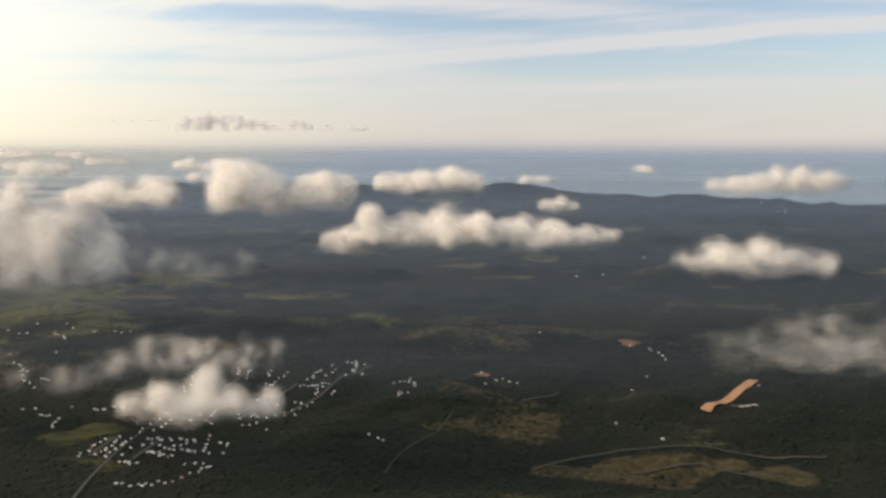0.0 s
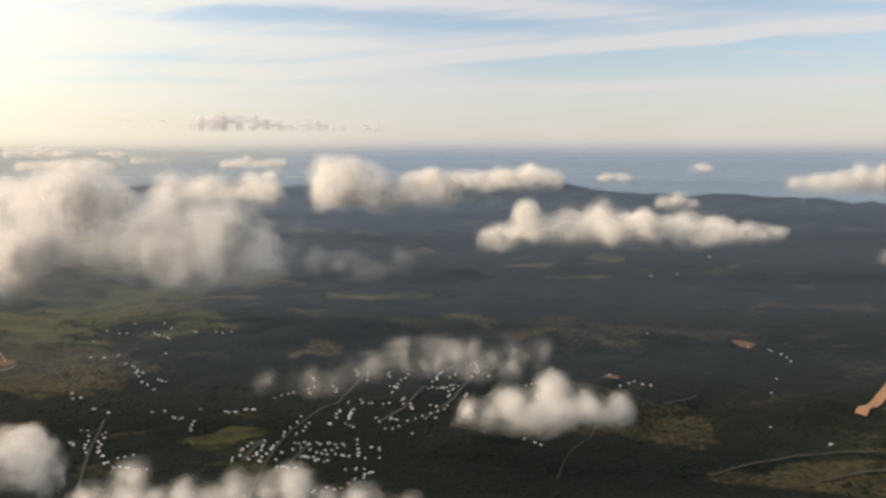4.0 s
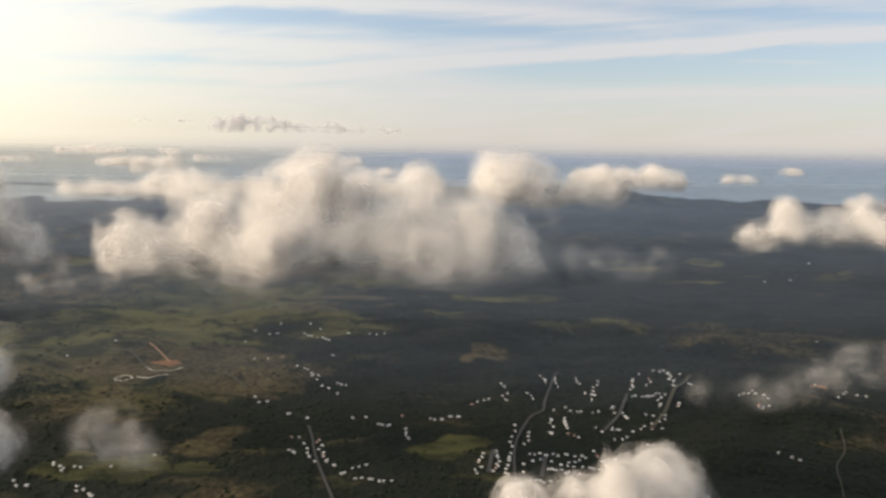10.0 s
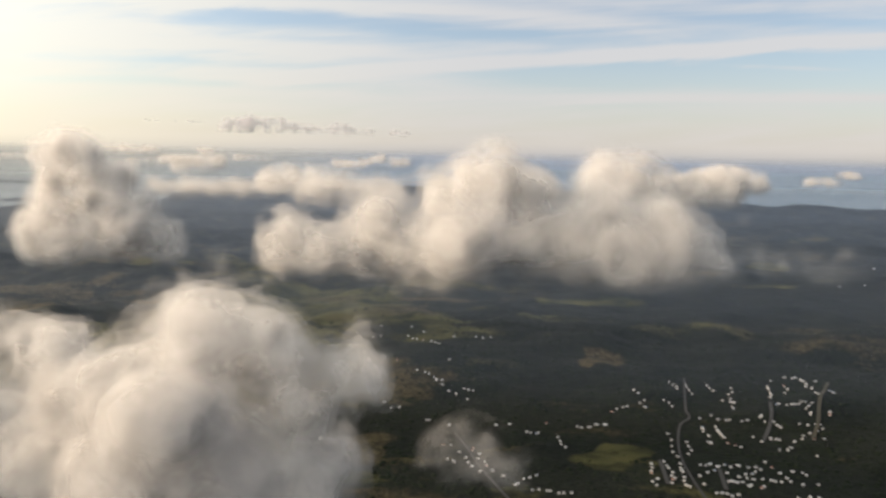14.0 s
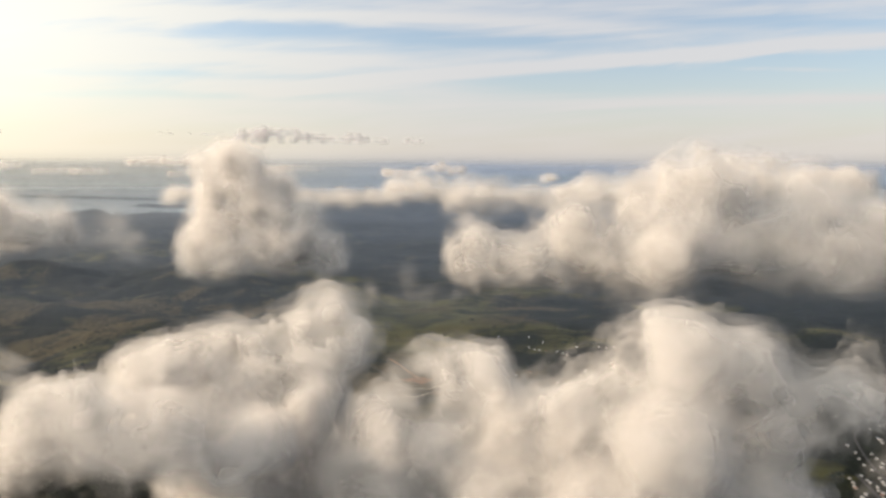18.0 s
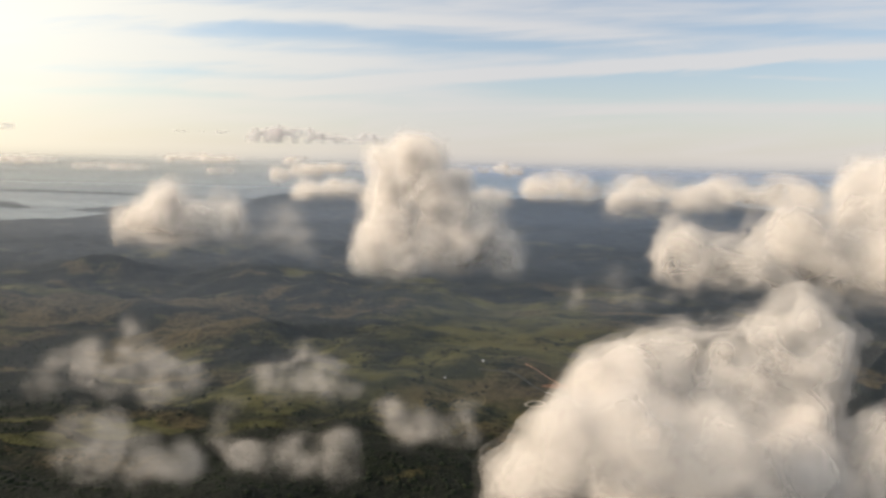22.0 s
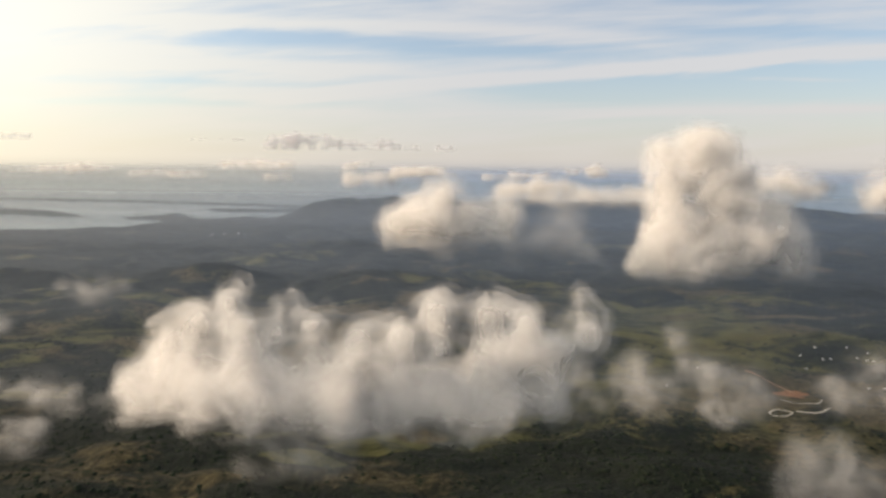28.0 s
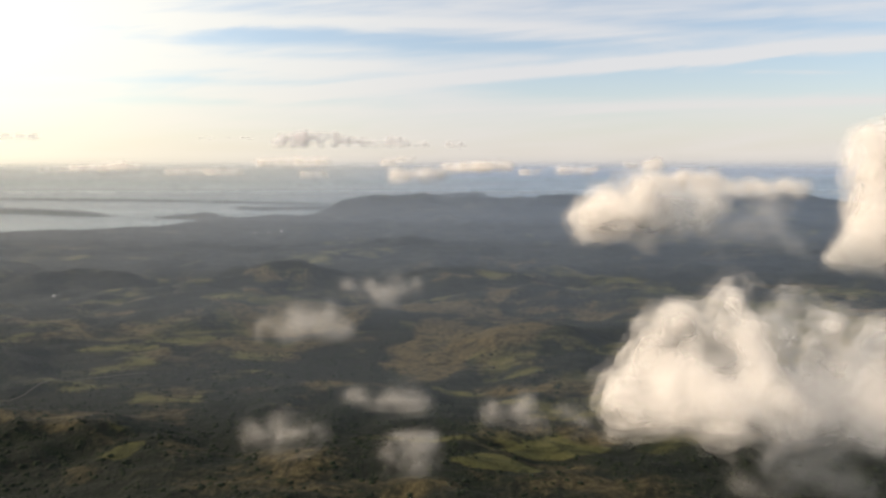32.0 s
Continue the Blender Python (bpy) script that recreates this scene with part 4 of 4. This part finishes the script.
MODELS, HOUSE_RNG = [], random.Random(7)
for colour, w, d, hipped, wing, look_words in (
        ("white", 2.3, 1.7, False, False, "small pale bungalow with a white sheet roof"), ("white", 2.8, 1.8, True, False, "pale bungalow with a hipped white roof"),
        ("white", 2.1, 1.6, False, True, "pale house with white roof and a low wing"), ("grey", 2.4, 1.7, False, False, "small bungalow with a grey zinc roof"),
        ("grey", 2.7, 1.9, True, True, "bungalow with a hipped grey roof and wing"), ("red", 2.4, 1.7, True, False, "bungalow with a dull red sheet roof"),
        ("blue", 2.3, 1.7, False, False, "bungalow with a faded blue sheet roof")):
    MODELS.append((house_model(colour, w, d, hipped, wing), look_words))
USED = set()


def street(x0, y0, x1, y1, count, size=1.0):
    """Houses along a street from one end to the other."""
    count = count if count < 6 else round(count * 1.2)
    turn = math.degrees(math.atan2(y1 - y0, x1 - x0)) if count > 1 else HOUSE_RNG.choice((0, 12, -20, 75))
    for i in range(count):
        s = i / (count - 1) if count > 1 else 0.5
        x = x0 + (x1 - x0) * s + HOUSE_RNG.uniform(-1.1, 1.1)
        y = y0 + (y1 - y0) * s + HOUSE_RNG.uniform(-1.3, 1.3)
        k = HOUSE_RNG.choices(range(7), (30, 22, 16, 12, 8, 5, 3))[0] if size < 1.6 else 0
        model, words = MODELS[k]
        m = pose(x, y, float(terrain(x, y)) + 0.12, 0, 0, turn * 0.5 + HOUSE_RNG.uniform(-14, 14)) @ Matrix.Diagonal((0.42 * size * HOUSE_RNG.uniform(0.85, 1.25), 0.44 * size ** 0.5, 0.50 * size ** 0.5, 1))
        if k in USED:
            home = copy_thing(model, m)
        else:
            home, _ = model, USED.add(k)
        home.matrix_basis = m
        home.name = "house" if size < 1.6 else "farm_shed"
        tagged(home, words if size < 1.6 else "long pale farm shed with a white sheet roof", "house" if size < 1.6 else "shed", "houses of the estate" if x0 > -190 and y0 < 400 else "houses among the fields")


# the housing estate with its main street
street(-165, 295, -169, 277, 6)
street(-159, 296, -161, 278, 7)
street(-153, 295, -157, 276, 7)
street(-148, 323, -153, 301, 5)
street(-143, 317, -146, 304, 4)
street(-146, 294, -124, 294, 9)
street(-144, 289, -137, 289, 3)
street(-149, 284, -149, 279, 2)
street(-147, 272, -140, 271, 5)
street(-140, 282, -128, 277, 8)
street(-133, 286, -121, 292, 5)
street(-130, 283, -115, 283, 6)
street(-116, 299, -115, 284, 4)
street(-110, 291, -105, 288, 4)
street(-112, 280, -112, 280, 1)
street(-104, 281, -104, 281, 1)
street(-129, 383, -128, 375, 4)
street(-122, 382, -122, 370, 4)
street(-110, 381, -108, 374, 3)
street(-99, 378, -106, 355, 6)
street(-107, 365, -106, 361, 2)
street(-127, 343, -122, 344, 2)
street(-120, 339, -114, 340, 3)
street(-110, 340, -100, 341, 3)
street(-131, 333, -132, 323, 4)
street(-124, 332, -124, 323, 6)
street(-133, 317, -132, 314, 3)
street(-125, 315, -122, 311, 3)
street(-99, 344, -99, 340, 3)
street(-95, 337, -93, 334, 4)
street(-104, 322, -100, 321, 4)
street(-110, 323, -109, 319, 2)
street(-79, 378, -83, 365, 6)
street(-73, 386, -73, 386, 1)
street(-70, 379, -73, 371, 3)
street(-65, 389, -58, 388, 3)
street(-57, 386, -59, 373, 7)
street(-53, 380, -53, 380, 1)
street(-61, 364, -61, 362, 2)
street(-52, 368, -53, 363, 3)
street(-85, 355, -70, 353, 9)
street(-73, 350, -75, 342, 4)
street(-66, 345, -66, 342, 3)
street(-84, 334, -74, 333, 4)
street(-88, 325, -76, 329, 4)
street(-94, 318, -82, 319, 4)
street(-99, 312, -106, 311, 3)
street(-91, 306, -91, 306, 1)
# farms and sheds beside the estate
street(-168, 349, -159, 352, 4)
street(-152, 356, -150, 353, 3)
street(-152, 371, -150, 361, 3)
street(-139, 362, -136, 357, 3)
street(-189, 330, -187, 328, 2)
street(-183, 330, -183, 330, 1, 2.2)
street(-179, 333, -176, 333, 2, 1.5)
street(-33, 351, -23, 354, 4)
street(-30, 335, -29, 333, 2)
# curved terrace
street(-139, 251, -128, 251, 5)
street(-127, 252, -118, 256, 5)
street(-116, 258, -110, 263, 4)
street(-109, 265, -107, 269, 3)
street(-109, 270, -117, 270, 3)
# second village and the hill hamlets
street(-239, 304, -232, 286, 6)
street(-243, 300, -237, 283, 5)
street(-252, 307, -248, 307, 2)
street(-266, 384, -253, 374, 5)
street(-258, 377, -246, 363, 5)
street(-242, 370, -236, 367, 4)
street(-240, 359, -240, 359, 1, 1.2)
street(-294, 398, -280, 398, 3)
street(-311, 428, -311, 428, 1)
street(-298, 437, -292, 438, 2)
street(-275, 440, -266, 434, 4)
street(-261, 425, -255, 421, 3)
street(-247, 440, -247, 440, 1)
street(-233, 439, -224, 442, 3)
street(-249, 398, -249, 398, 1)
street(-281, 351, -281, 351, 1)
street(-277, 345, -273, 345, 2, 1.3)
street(-260, 333, -255, 333, 1, 1.8)
street(-250, 327, -247, 327, 1, 1.7)
street(-227, 329, -227, 329, 1)
street(-220, 330, -220, 330, 1, 1.3)
street(-213, 322, -208, 321, 4)
street(-202, 333, -202, 333, 1)
street(-201, 315, -199, 306, 4)
street(-304, 287, -304, 287, 1, 1.4)
street(-233, 288, -227, 282, 3)
street(-224, 274, -213, 281, 5)
street(-216, 270, -203, 268, 6)
street(-248, 292, -246, 290, 3)
street(-340, 273, -333, 270, 5)
street(-332, 275, -328, 275, 2)
street(-317, 276, -317, 276, 1)
street(-347, 261, -341, 259, 3)
street(-322, 259, -313, 254, 5)
street(-367, 265, -367, 265, 1)
# scattered houses of the plain
street(129, 417, 135, 399, 5)
street(119, 423, 119, 423, 1)
street(117, 381, 117, 381, 1)
street(-24, 351, -20, 344, 3)
street(-29, 337, -23, 337, 3)
street(17, 372, 17, 372, 1)
street(19, 352, 25, 359, 2)
street(30, 362, 36, 358, 3)
street(-39, 293, -33, 290, 3)
street(174, 358, 174, 358, 1)
street(151, 328, 158, 327, 3, 1.2)
street(98, 292, 98, 292, 1, 1.3)
street(83, 313, 83, 313, 1)
street(101, 353, 101, 353, 1)
street(63, 453, 63, 453, 1)
street(-308, 440, -308, 440, 1)
street(-293, 453, -293, 453, 1)
street(-273, 453, -273, 453, 1)
street(-266, 446, -266, 446, 1)
street(-378, 402, -378, 402, 1, 1.3)
street(-399, 388, -399, 388, 1)
street(-889, 1073, -851, 1083, 3, 2.4)
street(-692, 713, -685, 713, 3)
street(-910, 604, -910, 604, 1, 2.6)
street(-901, 573, -901, 573, 1, 1.3)
street(655, 1480, 671, 1411, 3, 2.0)
street(661, 1316, 695, 1331, 3, 2.4)
street(164, 689, 164, 689, 1, 2.2)
street(134, 679, 134, 679, 1, 2.0)
street(236, 791, 236, 791, 1, 2.5)
for k, (model, words) in enumerate(MODELS):
    if k not in USED:
        for ob in (model, *model.children_recursive):
            bpy.data.objects.remove(ob)


# ---- woods and scrub ----
def leaf_material():
    mat, n = material("dark_tree_crowns")
    place = n.add("NewGeometry")
    tone = n.mix(place.outputs["Random Per Island"], (0.013, 0.018, 0.012, 1), (0.024, 0.032, 0.018, 1))
    speck = n.noise(place.outputs["Position"], 2.2, 3.0, 0.7)
    tone = n.mix(n.span(speck, 0.4, 0.65), tone, (0.008, 0.012, 0.008, 1))
    relief = n.add("Bump", {"Strength": 0.2, "Distance": 0.3, "Height": speck})
    finish(n, n.add("BsdfPrincipled", {"Base Color": tone, "Roughness": 0.9, "Specular IOR Level": 0.1, "Normal": relief.outputs[0]}))
    return mat


def woodland(name, label, x, y, size, seed):
    """Many uneven crowns, each a rough dome of two rings of leaf masses."""
    rng = np.random.default_rng(seed)
    n, k = len(x), 6
    z = terrain(x, y)
    verts = np.empty((n, 2 * k + 1, 3))
    tall = size * rng.uniform(0.3, 0.55, n)
    for ring, (reach, height) in enumerate(((1.0, 0.25), (0.72, 0.82))):
        for i in range(k):
            w = 2 * math.pi * (i + 0.5 * ring) / k
            r = size * reach * rng.uniform(0.7, 1.3, n)
            verts[:, ring * k + i] = np.stack([x + r * math.cos(w), y + r * math.sin(w), z + tall * height * rng.uniform(0.75, 1.2, n) - 0.2 * (1 - ring)], -1)
    verts[:, 2 * k] = np.stack([x + size * rng.uniform(-0.3, 0.3, n), y + size * rng.uniform(-0.3, 0.3, n), z + tall * 1.1], -1)
    tri = []
    for i in range(k):
        j = (i + 1) % k
        tri += [(i, j, k + i), (j, k + j, k + i), (k + i, k + j, 2 * k)]
    faces = (np.arange(n)[:, None, None] * (2 * k + 1) + np.array(tri)[None]).reshape(-1, 3)
    tagged(new(name, mesh_from(name, verts.reshape(-1, 3), faces, LEAVES)), label, "trees", kind="stuff")


LEAVES = leaf_material()
rng = np.random.default_rng(12)
count = 300000
wy = 170 + 530 * rng.uniform(0, 1, count) ** 1.15
wx = -285 + rng.uniform(-1, 1, count) * (330 + 0.60 * wy)
opened, dried, bare = cover(wx, wy)
clump = fbm(wx / 16, wy / 13, 91, 3)
thick = np.clip(1.25 - 1.7 * np.maximum(opened, dried) + 0.9 * (clump - 0.5), 0.006, 1) * (bare < 0.2)
CLEARED += [(*ob.matrix_basis.translation[:2], 2.4) for ob in scene.objects if ob.name.startswith(("house", "farm_shed"))]
for cx, cy, r in CLEARED:
    thick[np.hypot(wx - cx, wy - cy) < r] = 0
keep = (rng.uniform(0, 1, count) < thick * 0.24 * (1 - ease(wy, 380, 690))) & (terrain(wx, wy) > 1)
wx, wy = wx[keep], wy[keep]
woodland("woodland", "dark tropical woods with uneven tree crowns", wx, wy, 0.5 + 0.9 * rng.uniform(0, 1, len(wx)) ** 2, 5)
